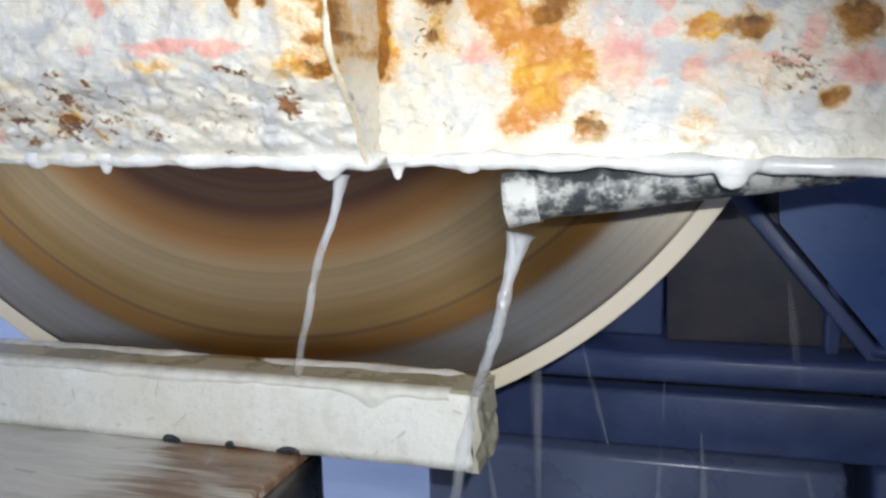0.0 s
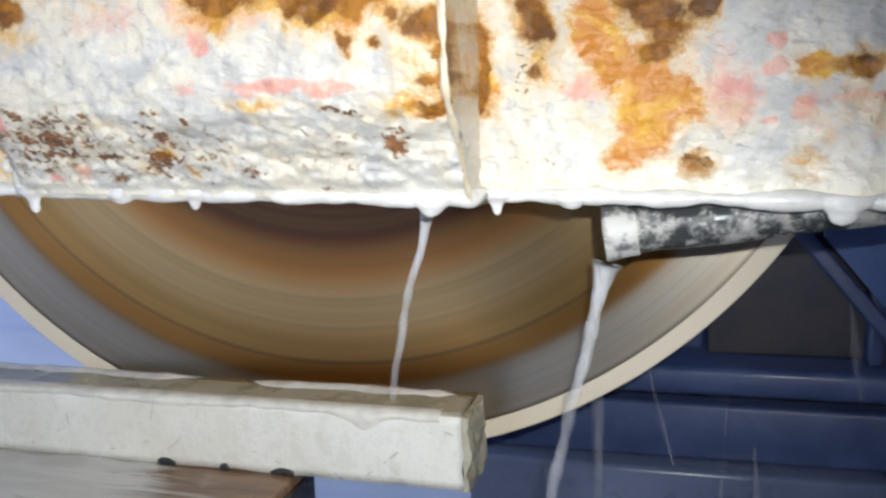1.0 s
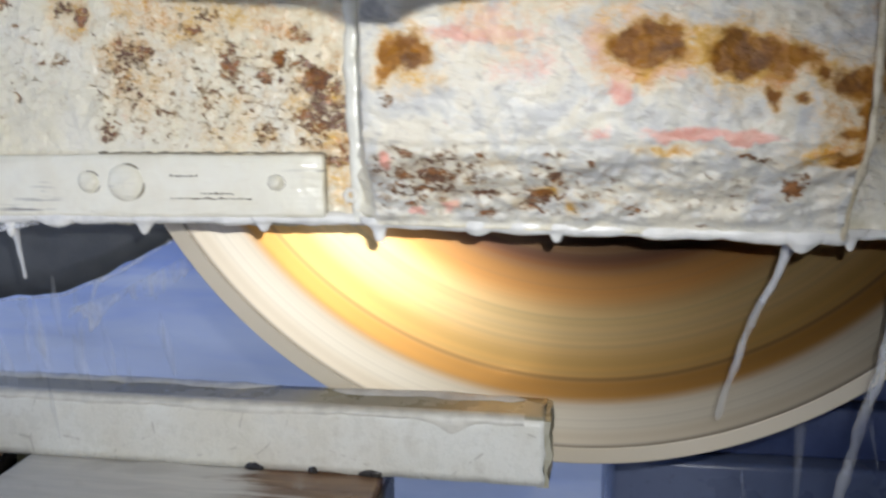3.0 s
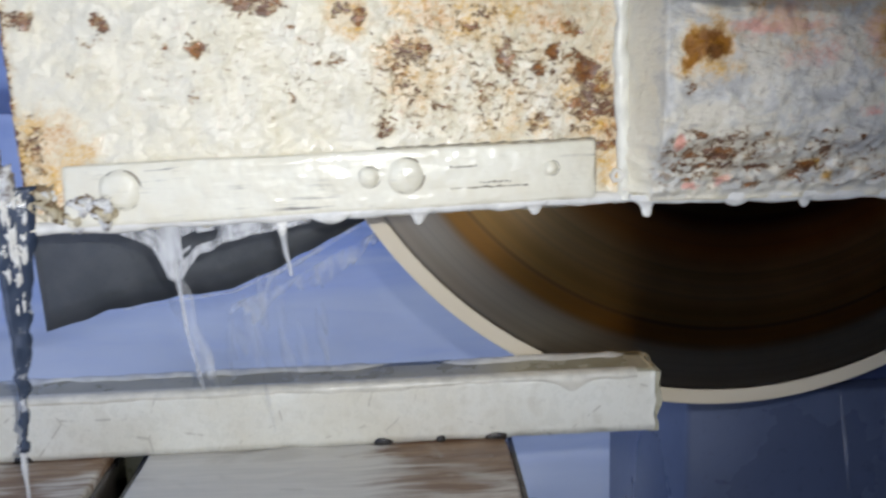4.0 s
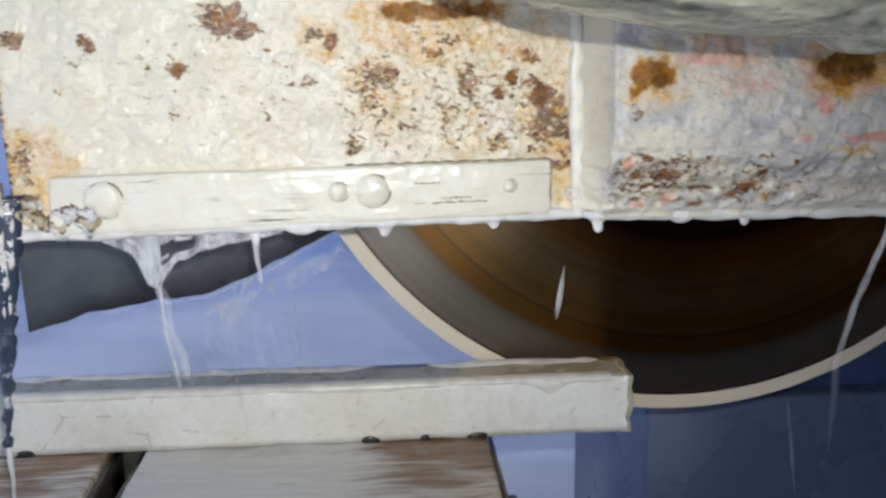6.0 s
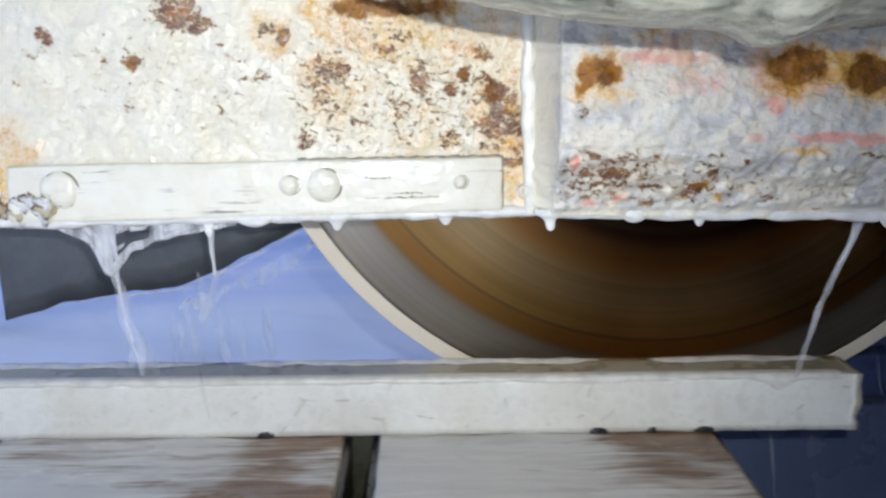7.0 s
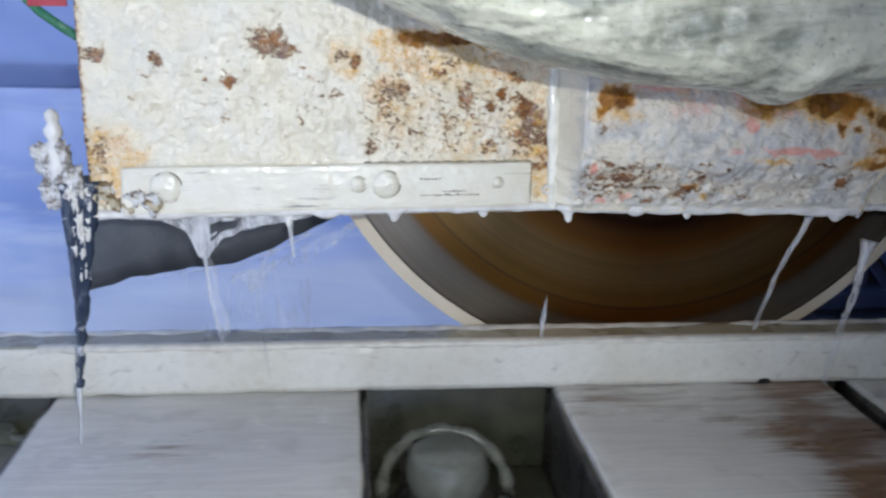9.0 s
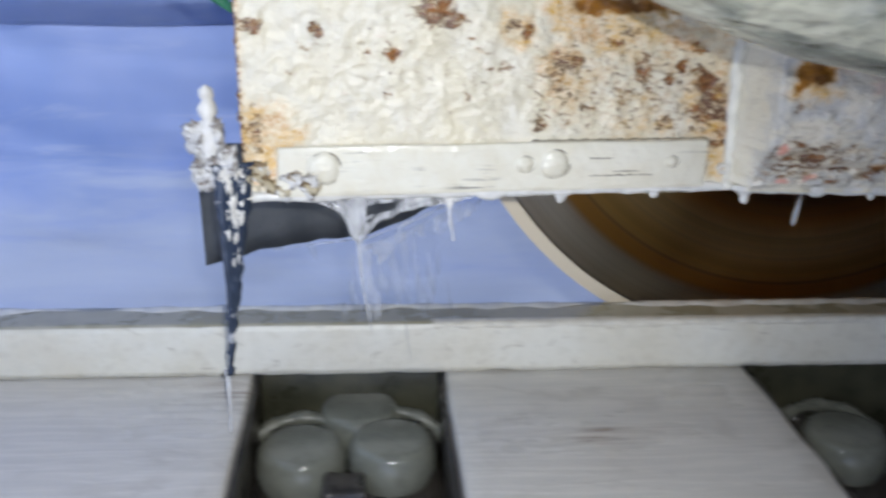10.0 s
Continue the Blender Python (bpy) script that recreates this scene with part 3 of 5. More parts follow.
ORANGE_LEFT = [
    (-0.538, 1.184, 0.0129, 0.0121, 0.55), (-0.473, 1.191, 0.0233, 0.0151, 0.5), (-0.452, 1.186, 0.0208, 0.0171, 0.38), (-0.44, 1.176, 0.0146, 0.0071, 0.35), (-0.385, 1.181, 0.0209, 0.0101, 0.35),
    (-0.387, 1.095, 0.0064, 0.0064, 0.42), (-0.49, 1.135, 0.021, 0.0145, 0.28), (-0.334, 1.089, 0.0215, 0.0223, 0.46), (-0.3, 1.154, 0.0063, 0.0072, 0.62), (-0.468, 1.205, 0.031, 0.008, 0.72),
    (-0.426, 1.205, 0.0311, 0.007, 0.8), (-0.348, 1.129, 0.018, 0.0198, 0.34), (-0.322, 1.054, 0.0097, 0.0205, 0.38), (-0.774, 1.098, 0.0176, 0.0125, 0.3), (-0.495, 1.156, 0.0177, 0.0123, 0.42),
    (-0.401, 1.108, 0.0692, 0.0314, 0.16), (-0.778, 1.078, 0.022, 0.026, 0.5), (-0.752, 1.088, 0.014, 0.008, 0.35), (-0.44, 1.185, 0.055, 0.024, 0.24), (-0.355, 1.165, 0.045, 0.03, 0.22), (-0.46, 1.13, 0.03, 0.02, 0.18),
]
RED_MIDDLE = [
    (-0.072, 1.098, 0.0218, 0.003), (-0.034, 1.094, 0.0099, 0.003), (-0.123, 1.127, 0.0046, 0.0068), (-0.109, 1.139, 0.0134, 0.0037, 0.8), (-0.138, 1.1, 0.007, 0.0031, 0.6),
    (-0.285, 1.079, 0.0027, 0.005), (-0.266, 1.039, 0.0051, 0.003), (-0.241, 1.043, 0.0041, 0.0025), (-0.089, 1.14, 0.0146, 0.006, 0.5), (-0.216, 1.165, 0.0289, 0.0043, 0.7),
    (-0.186, 1.145, 0.0194, 0.0096, 0.4), (-0.136, 1.155, 0.0087, 0.0133, 0.7),
]
RED_RIGHT = [
    (0.109, 1.091, 0.0147, 0.0063), (0.136, 1.064, 0.0058, 0.0084, 0.8), (0.197, 1.08, 0.0114, 0.0101, 0.7), (0.22, 1.099, 0.0043, 0.0043), (0.235, 1.076, 0.0049, 0.0049),
    (0.216, 1.065, 0.0033, 0.0017), (0.302, 1.092, 0.0036, 0.0069), (0.33, 1.072, 0.0116, 0.0069), (0.275, 1.08, 0.0185, 0.0023, 0.6), (0.22, 1.114, 0.0036, 0.0033),
    (0.26, 1.072, 0.0219, 0.013, 0.28), (0.18, 1.098, 0.0203, 0.0167, 0.35),
]
# patches where small rust pits break through: place, size, how dense
PITS_LEFT = [
    (-0.492, 1.156, 0.0183, 0.0102, 0.62), (-0.505, 1.143, 0.0094, 0.0052, 0.5), (-0.487, 1.145, 0.0063, 0.0041, 0.6), (-0.497, 1.163, 0.0114, 0.0051, 0.5), (-0.512, 1.097, 0.0095, 0.0068, 0.62),
    (-0.493, 1.104, 0.0074, 0.0053, 0.42), (-0.48, 1.127, 0.0158, 0.0047, 0.45), (-0.472, 1.111, 0.0211, 0.0037, 0.5), (-0.44, 1.172, 0.0083, 0.0046, 0.65), (-0.433, 1.185, 0.0042, 0.003, 0.6),
    (-0.421, 1.183, 0.0031, 0.0041, 0.55), (-0.414, 1.149, 0.0074, 0.0144, 0.66), (-0.387, 1.137, 0.0037, 0.0057, 0.75), (-0.374, 1.134, 0.0026, 0.0036, 0.6), (-0.375, 1.15, 0.0058, 0.0067, 0.85),
    (-0.356, 1.168, 0.0068, 0.0046, 0.65), (-0.356, 1.144, 0.0074, 0.0057, 0.68), (-0.349, 1.135, 0.0079, 0.0088, 0.95), (-0.342, 1.118, 0.0149, 0.0084, 0.66),
]
PITS_LEFT_LOW = [
    (-0.355, 1.11, 0.0085, 0.0047, 0.62), (-0.339, 1.108, 0.0149, 0.0047, 0.74), (-0.345, 1.1, 0.016, 0.0053, 0.66), (-0.326, 1.1, 0.0134, 0.0058, 0.74), (-0.313, 1.108, 0.0091, 0.0095, 0.8),
    (-0.31, 1.118, 0.0048, 0.0063, 0.65), (-0.323, 1.084, 0.0134, 0.0037, 0.55), (-0.312, 1.081, 0.0075, 0.0048, 0.74), (-0.325, 1.075, 0.0119, 0.0038, 0.8), (-0.309, 1.062, 0.0038, 0.0038, 0.65),
    (-0.358, 1.087, 0.0038, 0.0032, 0.55), (-0.333, 1.129, 0.0042, 0.0042, 0.7), (-0.432, 1.119, 0.0132, 0.0084, 0.46), (-0.398, 1.12, 0.0042, 0.0031, 0.65), (-0.387, 1.095, 0.0069, 0.0069, 0.58),
    (-0.411, 1.124, 0.1062, 0.0414, 0.36), (-0.62, 1.15, 0.13, 0.05, 0.27), (-0.45, 1.15, 0.09, 0.05, 0.33), (-0.495, 1.13, 0.0315, 0.036, 0.4), (-0.331, 1.108, 0.0321, 0.0314, 0.42),
]
PITS_LEFT_HIGH = [
    (-0.725, 1.186, 0.0046, 0.0055, 0.8), (-0.655, 1.163, 0.0057, 0.0056, 0.85), (-0.617, 1.203, 0.0168, 0.0109, 0.72), (-0.602, 1.194, 0.0128, 0.006, 0.68), (-0.543, 1.191, 0.0072, 0.0055, 0.62),
    (-0.528, 1.184, 0.0036, 0.0066, 0.8), (-0.572, 1.166, 0.0067, 0.002, 0.58), (-0.579, 1.179, 0.0041, 0.0025, 0.58), (-0.565, 1.15, 0.0052, 0.0036, 0.55), (-0.585, 1.123, 0.0047, 0.0047, 0.6),
    (-0.678, 1.165, 0.0031, 0.003, 0.65), (-0.753, 1.148, 0.0041, 0.0031, 0.55), (-0.733, 1.172, 0.0092, 0.0035, 0.46), (-0.66, 1.128, 0.0047, 0.0046, 0.48), (-0.783, 1.19, 0.0081, 0.005, 0.75),
    (-0.549, 1.151, 0.013, 0.0061, 0.42), (-0.784, 1.095, 0.0062, 0.0208, 0.5),
]
PITS_MIDDLE = [
    (-0.271, 1.085, 0.0079, 0.0034, 0.68), (-0.246, 1.079, 0.0172, 0.005, 0.58), (-0.252, 1.068, 0.0106, 0.0052, 0.85), (-0.275, 1.067, 0.009, 0.0024, 0.74), (-0.29, 1.07, 0.0063, 0.0028, 0.6),
    (-0.27, 1.058, 0.0127, 0.0025, 0.66), (-0.218, 1.082, 0.0055, 0.003, 0.64), (-0.226, 1.073, 0.0128, 0.0035, 0.54), (-0.225, 1.065, 0.0074, 0.0032, 0.6), (-0.244, 1.056, 0.0107, 0.0029, 0.66),
    (-0.218, 1.055, 0.0083, 0.0029, 0.8), (-0.208, 1.053, 0.0057, 0.0029, 0.66), (-0.163, 1.084, 0.01, 0.0022, 0.56), (-0.167, 1.073, 0.0041, 0.0027, 0.64), (-0.162, 1.067, 0.0053, 0.0027, 0.74),
    (-0.174, 1.052, 0.0068, 0.0053, 0.95), (-0.183, 1.045, 0.0082, 0.0037, 0.66),
]
PITS_MIDDLE_LOW = [
    (-0.213, 1.037, 0.0062, 0.0025, 0.72), (-0.269, 1.044, 0.0065, 0.0025, 0.62), (-0.14, 1.077, 0.0047, 0.0026, 0.58), (-0.246, 1.048, 0.0054, 0.0025, 0.56), (-0.144, 1.035, 0.0042, 0.0021, 0.56),
    (-0.112, 1.043, 0.0081, 0.0032, 0.52), (-0.005, 1.061, 0.0072, 0.0084, 0.72), (-0.257, 1.063, 0.0568, 0.0216, 0.44), (-0.161, 1.057, 0.053, 0.0212, 0.38), (-0.053, 1.056, 0.0595, 0.0186, 0.33),
    (-0.037, 1.082, 0.0107, 0.0017, 0.6), (-0.059, 1.03, 0.0071, 0.0024, 0.55), (-0.282, 1.123, 0.0044, 0.0051, 0.55),
]
PITS_RIGHT = [
    (0.077, 1.04, 0.0192, 0.0059, 0.46), (0.173, 1.038, 0.0126, 0.0091, 0.5), (0.238, 1.032, 0.0131, 0.0061, 0.5), (0.072, 1.103, 0.0114, 0.0141, 0.42), (0.297, 1.074, 0.0181, 0.0127, 0.42),
    (0.201, 1.033, 0.0203, 0.0035, 0.42),
]
RUST_LEFT = [
    (-0.463, 1.207, 0.0258, 0.0065), (-0.411, 1.208, 0.0259, 0.006), (-0.295, 1.16, 0.0037, 0.0067), (-0.655, 1.163, 0.0031, 0.003), (-0.349, 1.136, 0.0048, 0.0062),
    (-0.375, 1.15, 0.0032, 0.0041),
]
WORN = {
    "left": (RUST_LEFT, ORANGE_LEFT, [], PITS_LEFT + PITS_LEFT_LOW + PITS_LEFT_HIGH),
    "middle": (RUST_MIDDLE, ORANGE_MIDDLE, RED_MIDDLE, PITS_MIDDLE + PITS_MIDDLE_LOW),
    "right": (RUST_RIGHT, ORANGE_RIGHT, RED_RIGHT, PITS_RIGHT),
}


def spread(X, Z, some, wide=1.2, power=1.0, most=False):
    """Soft spots added up, or the strongest at each point."""
    total = np.zeros_like(X)
    for x, z, a, b, *amount in some:
        d = ((X - x) / (wide * a)) ** 2 + ((Z - z) / (wide * b)) ** 2
        spot = (amount[0] if amount else 1.0) * np.exp(-np.minimum(d, 30.0) ** power)
        total = np.maximum(total, spot) if most else total + spot
    return np.minimum(total, 1.0)


def window(v, lo, hi, soft):
    return np.clip((v - lo) / soft, 0, 1) * np.clip((hi - v) / soft, 0, 1)


def left_y(x):
    """The left plate stands a little askew to the others."""
    return 0.017 + 0.058 * (x + 0.34)


def plate_y(which, x, z):
    if which == "left":
        return left_y(x)
    if which == "middle":
        # the foot is bent inwards, the upper part stands well proud of its neighbours
        return float(np.interp(z, (1.015, 1.052, 1.082, 1.094, 1.13), (0.012, -0.008, -0.034, -0.042, -0.045)))
    return 0.033


def foot_y(x):
    return plate_y("left" if x < -0.305 else "middle" if x < 0.035 else "right", x, 1.018)


def guard_plate(name, which, x0, x1, parent, label):
    """One front plate of the guard, with the slurry crust on it as relief."""
    step = 0.0016
    nx = round((x1 - x0) / step)
    heights = [0.0 + step * j for j in range(160)] + [0.30 + 0.05 * j for j in range(7)]
    nh = len(heights)
    xs = [x0 + (x1 - x0) * i / nx for i in range(nx + 1)]
    back = [0.0] * (nx + 1)
    if which == "middle":
        # slurried side faces that run back to the plates on either side
        xs = [x0 - 0.020 + 0.020 * (k / 18) for k in range(18)] + xs + [x1 + 0.004 * (k + 1) / 24 for k in range(24)]
        back = [1 - k / 18 for k in range(18)] + back + [(k + 1) / 24 for k in range(24)]
        nx = len(xs) - 1
    X = np.array([xs] * nh)
    B = np.array([back] * nh)
    H = np.array([[h] * (nx + 1) for h in heights])
    Z = H + np.array([[foot_z(x) for x in X[0]]] * nh)
    shape = X.shape
    def field(sx, sz, seed, many=True):
        f = [fbm(sx * x, seed, sz * z) if many else noise.noise(Vector((sx * x, seed, sz * z))) for x, z in zip(X.flat, Z.flat)]
        return np.array(f).reshape(shape)
    wx, wz = field(70, 70, 2.0), field(70, 70, 9.0)
    gx, gz = X + 0.0048 * wx, Z + 0.0048 * wz
    ragged = field(30, 30, 12.0)
    rusty, stained, red, pitted = WORN[which]
    rust = np.clip(1.15 * spread(gx, gz, rusty, 1.22, 1.25) * (1.0 + 0.5 * field(120, 120, 17.0)), 0, 1)
    if which != "left":
        rust = np.maximum(rust, window(Z, 1.155, 1.6, 0.05) * window(X, -0.05, 0.8, 0.1) * np.clip(1.5 * field(26, 26, 1.0) - 0.05, 0, 1))
    else:
        rust = np.maximum(rust, window(Z, 1.205, 1.6, 0.03) * window(X, -0.60, -0.30, 0.05) * np.clip(1.4 * field(24, 24, 1.0), 0, 1))
    orange = np.clip((1.75 if which == "left" else 1.4) * spread(gx, gz, stained, 1.55, 1.5 if which == "left" else 1.1, True) * (1.0 + 0.6 * ragged), 0, 1)
    orange = np.maximum(orange, 0.72 * spread(gx, gz, rusty, 1.65))
    pits = np.minimum(spread(gx, gz, pitted, 1.6, 1.4, True), 0.74)
    pink = np.clip(1.25 * spread(gx, gz, red, 1.5, 1.4), 0, 1)
    if which == "left":
        orange = np.minimum(np.maximum(orange, 0.9 * np.clip(pits - 0.30, 0, 1)), 0.50)
        edge = np.exp(-(X - x0) / 0.006)
        pits, orange = np.maximum(pits, 0.6 * edge), np.maximum(orange, 0.5 * edge)
    if which == "middle":
        top = window(Z, 1.125, 1.6, 0.05) * window(X, -0.26, -0.06, 0.03)
        orange = np.maximum(orange, top * np.clip(0.30 + 0.5 * field(16, 22, 14.0), 0, 1))
        pink = np.maximum(pink, top * np.clip(0.15 + 0.9 * field(22, 22, 15.0), 0, 0.7))
        orange = np.maximum(orange, window(Z, 1.034, 1.088, 0.01) * window(X, -0.30, -0.02, 0.06) * np.clip(0.06 + 0.45 * field(60, 110, 41.0), 0, 0.26))
    if which == "right":
        orange = np.maximum(orange, np.clip(0.12 + 0.5 * field(15, 20, 33.0), 0, 0.30) * window(H, 0.015, 1.0, 0.03))
    lumps, strokes = field(36, 36, 5.0), field(50, 72, 7.0)
    knobs = field(105, 105, 21.0, False)
    ridges, fine = field(60, 60, 8.0), field(150, 180, 2.5, False)
    band = window(Z, 1.03, 1.090, 0.006) if which == "middle" else 0 * Z
    lip = np.exp(-((H / 0.020) ** 3)) if which == "right" else np.exp(-H / 0.005)
    Y = np.array([[plate_y(which, x, z) for x, z in zip(rx, rz)] for rx, rz in zip(X, Z)])
    if which == "left":
        Y -= 0.0026 * lumps + 0.0012 * np.abs(ridges) + 0.0008 * fine + 0.0007 * knobs
    elif which == "middle":
        rear = np.where(X < -0.1, left_y(-0.31), 0.031)
        Y = Y + (rear - Y) * (1 - (1 - B) ** 1.6)
        Y -= 0.0026 * lumps + 0.0016 * strokes + 0.0012 * np.abs(ridges) + 0.0006 * knobs + band * (0.0034 * strokes + 0.0014 * fine + 0.0030) - 0.001
    else:
        Y -= 0.0020 * lumps + 0.0012 * strokes + 0.0012 * np.abs(ridges) + 0.0006 * fine
    Y += 0.0010 * rust * (H < 0.26)
    Y -= (0.002 if which == "right" else 0.004) * lip
    keep = 1 - lip
    if which == "middle":
        left, right = np.clip(2.5 * B, 0, 1) * (X < -0.1), np.clip(2.5 * B, 0, 1) * (X > -0.1)
        runs = np.clip(0.5 + 1.2 * field(210, 7, 51.0, False), 0, 1)
        rust = rust * (1 - left) * (1 - 0.8 * right) + right * window(Z, 1.078, 1.6, 0.012) * np.clip(0.30 + 2.2 * field(40, 34, 61.0), 0, 1) * (0.5 + 0.5 * runs)
        orange = orange * (1 - left) * (1 - right) + right * (0.12 + 0.3 * window(Z, 1.072, 1.6, 0.02))
        pink = pink * (1 - left) * (1 - right)
    grey = {"left": 0.10, "middle": 0.80, "right": 0.80}[which] * keep * (1 - 0.8 * np.clip(2.5 * B, 0, 1) * (X < -0.1))
    wet = {"left": 0.72, "middle": 0.48, "right": 0.50}[which] + 0.3 * lip
    verts = np.stack([X, Y, Z], -1).reshape(-1, 3)
    ones = np.ones_like(X)
    wear = np.stack([rust * keep, orange * keep, pink * keep, ones], -1)
    crust = np.stack([grey, wet, pits * keep * (1 - 0.9 * np.clip(2.5 * B, 0, 1)), ones], -1)
    faces = []
    for j in range(nh - 1):
        for i in range(nx):
            a = j * (nx + 1) + i
            faces.append((a, a + 1, a + nx + 2, a + nx + 1))
    me = mesh(name, verts, faces)
    for key, values in (("wear", wear), ("crust", crust)):
        layer = me.color_attributes.new(key, "FLOAT_COLOR", "POINT")
        layer.data.foreach_set("color", values.astype(np.float32).ravel())
    ob = part(name, me, CRUST, parent, label)
    mod = ob.modifiers.new("thick", "SOLIDIFY")
    mod.thickness, mod.offset = 0.008, -1
    return ob


def foot_z(x):
    return 1.0285 - 0.0095 * min(max((x + 0.35) / 0.5, 0), 1) - 0.024 * max(0, x - 0.15)


def bead(name, points, radius, parent, material, wobble=0.25, label="", seed=1.0, squash=0.6):
    pts, rad = [], []
    for a, b in zip(points, points[1:]):
        n = max(2, int((Vector(b) - Vector(a)).length / 0.004))
        for i in range(n):
            p = Vector(a).lerp(Vector(b), i / n)
            k = noise.noise(p * 55 + Vector((seed, 0, 0)))
            pts.append(p + Vector((0.3 * radius * k, 0, 0)))
            rad.append(radius * (1 + wobble * noise.noise(p * 90 + Vector((0, seed, 0)))))
    return part(name, tube(name, pts, rad, 10, squash), material, parent, label)


def icicle(name, x, y, length, width, parent, seed=0.0):
    """A hanging drip of slurry: a wide flared root, a body and a blunt round tip."""
    root, sides, n = 0.005, 14, 14
    top, verts, faces = foot_z(x) + root, [], []
    for i in range(n + 1):
        k = i / n
        drop = k * (length + root)
        below = max(0.0, drop - root)
        r = width * (0.5 + 1.3 * math.exp(-below / (0.38 * width)) + 0.10 * math.sin(3.0 * k + seed))
        r *= math.sqrt(max(0.0, 1 - max(0, (k - 0.70) / 0.30) ** 2)) + 0.02
        cx = x + 0.25 * width * k * math.sin(2.1 * seed)
        for j in range(sides):
            a = 2 * math.pi * j / sides
            verts.append((cx + r * math.cos(a), y + min(0.5 * r, 0.006) * math.sin(a), top - drop))
    for i in range(n):
        for j in range(sides):
            a, b = i * sides + j, i * sides + (j + 1) % sides
            faces.append((a, a + sides, b + sides, b))
    faces.append(tuple(range(n * sides, (n + 1) * sides)))
    return part(name, mesh(name, verts, faces), SLURRY, parent)


def build_guard():
    g = thing("blade_guard", (0, 0, 0.002), "rusted white steel blade guard caked in wet stone slurry", "blade guard")
    guard_plate("left_plate", "left", -0.797, -0.2995, g, "cream slurry-caked plate with rust pits")
    guard_plate("middle_plate", "middle", -0.298, 0.033, g, "grey-white crusted plate with rust and red paint")
    guard_plate("right_plate", "right", 0.0345, 0.80, g, "white plate with orange rust stains")
    part("back_plate", boxed((-0.797, 0.285, 1.03), (0.8, 0.293, 1.62)), IRON, g)
    part("top_plate", boxed((-0.797, 0.024, 1.62), (0.8, 0.293, 1.63)), IRON, g)
    part("end_plate", boxed((-0.797, 0.023, 1.05), (-0.789, 0.285, 1.62)), IRON, g)
    part("end_plate", boxed((0.792, 0.023, 1.05), (0.8, 0.285, 1.62)), IRON, g)
    bead("weld_bead", [(-0.315, left_y(-0.315) - 0.003, foot_z(-0.3)), (-0.318, left_y(-0.318) - 0.003, 1.09), (-0.322, left_y(-0.32) - 0.003, 1.3)], 0.0060, g, PLASTER, 0.4, "cream slurry bead down the joint", 3, 0.6)
    corner = [(0.0345, plate_y("middle", 0.03, z) - 0.002, z) for z in (foot_z(0.03), 1.052, 1.082, 1.094, 1.13, 1.29)]
    bead("weld_bead", corner, 0.0023, g, YELLOWED, 0.7, "stained cream slurry bead down the joint", 5, 0.5)
    # riveted strip along the foot of the left plate
    bm = boxed((-0.765, 0.0045, 1.0305), (-0.341, 0.0122, 1.0795), 0.003)
    strip = part("strip", worn(bm, 0.0016, 60, 7), STRIP, g, "white slurried clamping strip")
    strip.matrix_basis = pose(-0.34, 0.0035, 0, 0, 0, 3.32) @ pose(0.34, 0, 0)
    for x, r in ((-0.722, 0.0155), (-0.498, 0.0140), (-0.528, 0.0085), (-0.379, 0.0060)):
        head = lathe("bolt_head", [(0.0005, -0.0038), (0.45 * r, -0.0037), (0.75 * r, -0.0030), (0.93 * r, -0.0012), (1.08 * r, 0.0006), (1.15 * r, 0.002)], 24)
        for v in head.vertices:
            v.co.y -= 0.0012 * noise.noise(Vector((120 * v.co.x, 40 * x, 120 * v.co.z)))
        ob = part("bolt_head", head, STRIP, strip)
        ob.location = (x, 0.0042, 1.058)
        # broken dark ring, set slightly to one side of the head
        rim = lathe("dark_ring", [(0.95 * r, -0.0006), (1.04 * r, -0.0007), (1.08 * r, 0.001)], 24)
        for v in rim.vertices:
            v.co.x += 0.0014
            v.co.y += 0.0022 * max(0.0, noise.noise(Vector((70 * v.co.x, 40 * x, 70 * v.co.z))) + 0.25)
        part("dark_ring", rim, GRIME_SHADE, strip, "broken dark ring round the bolt head").location = (x, 0.0042, 1.058)
    for x0, x1, z in ((-0.462, -0.398, 1.0455), (-0.438, -0.412, 1.0495), (-0.462, -0.440, 1.0630)):
        line = [(x0 + (x1 - x0) * k / 24, 0.0040, z + 0.0010 * noise.noise(Vector((0.5 * k, 90 * z, 0)))) for k in range(25)]
        wide = [0.0002 + 0.0010 * max(0.0, noise.noise(Vector((0.7 * k, 3, 50 * z))) + 0.25) for k in range(25)]
        part("scratch", tube("scratch", line, wide, 6), GRIME_SHADE, strip, "dark scratch along the strip")
    # thin dark tubes stand in for the shadow at the strip's edges
    seam = [(-0.52 + 0.0045 * k, 0.0098, 1.0802 + 0.0005 * math.sin(1.7 * k)) for k in range(41)]
    part("seam", tube("seam", seam, [0.0007 + 0.0004 * math.sin(2.3 * k) for k in range(41)], 6), GRIME_SHADE, strip, "painted shadow line along the strip's upper edge")
    seam = [(-0.3405, 0.0098, 1.031 + 0.0024 * k) for k in range(21)]
    part("seam", tube("seam", seam, [0.0008] * 21, 6), GRIME_SHADE, strip, "painted shadow line at the strip's end")
    ring = lathe("nut", [(0.0025, 0.001), (0.003, -0.004), (0.0055, -0.005), (0.0065, -0.003), (0.007, 0.004)], 6)
    part("nut", ring, BRACKET, g, "rusty hex nut").location = (-0.322, 0.016, 1.048)
    # lip of wet slurry along the foot
    pts, rad = [], []
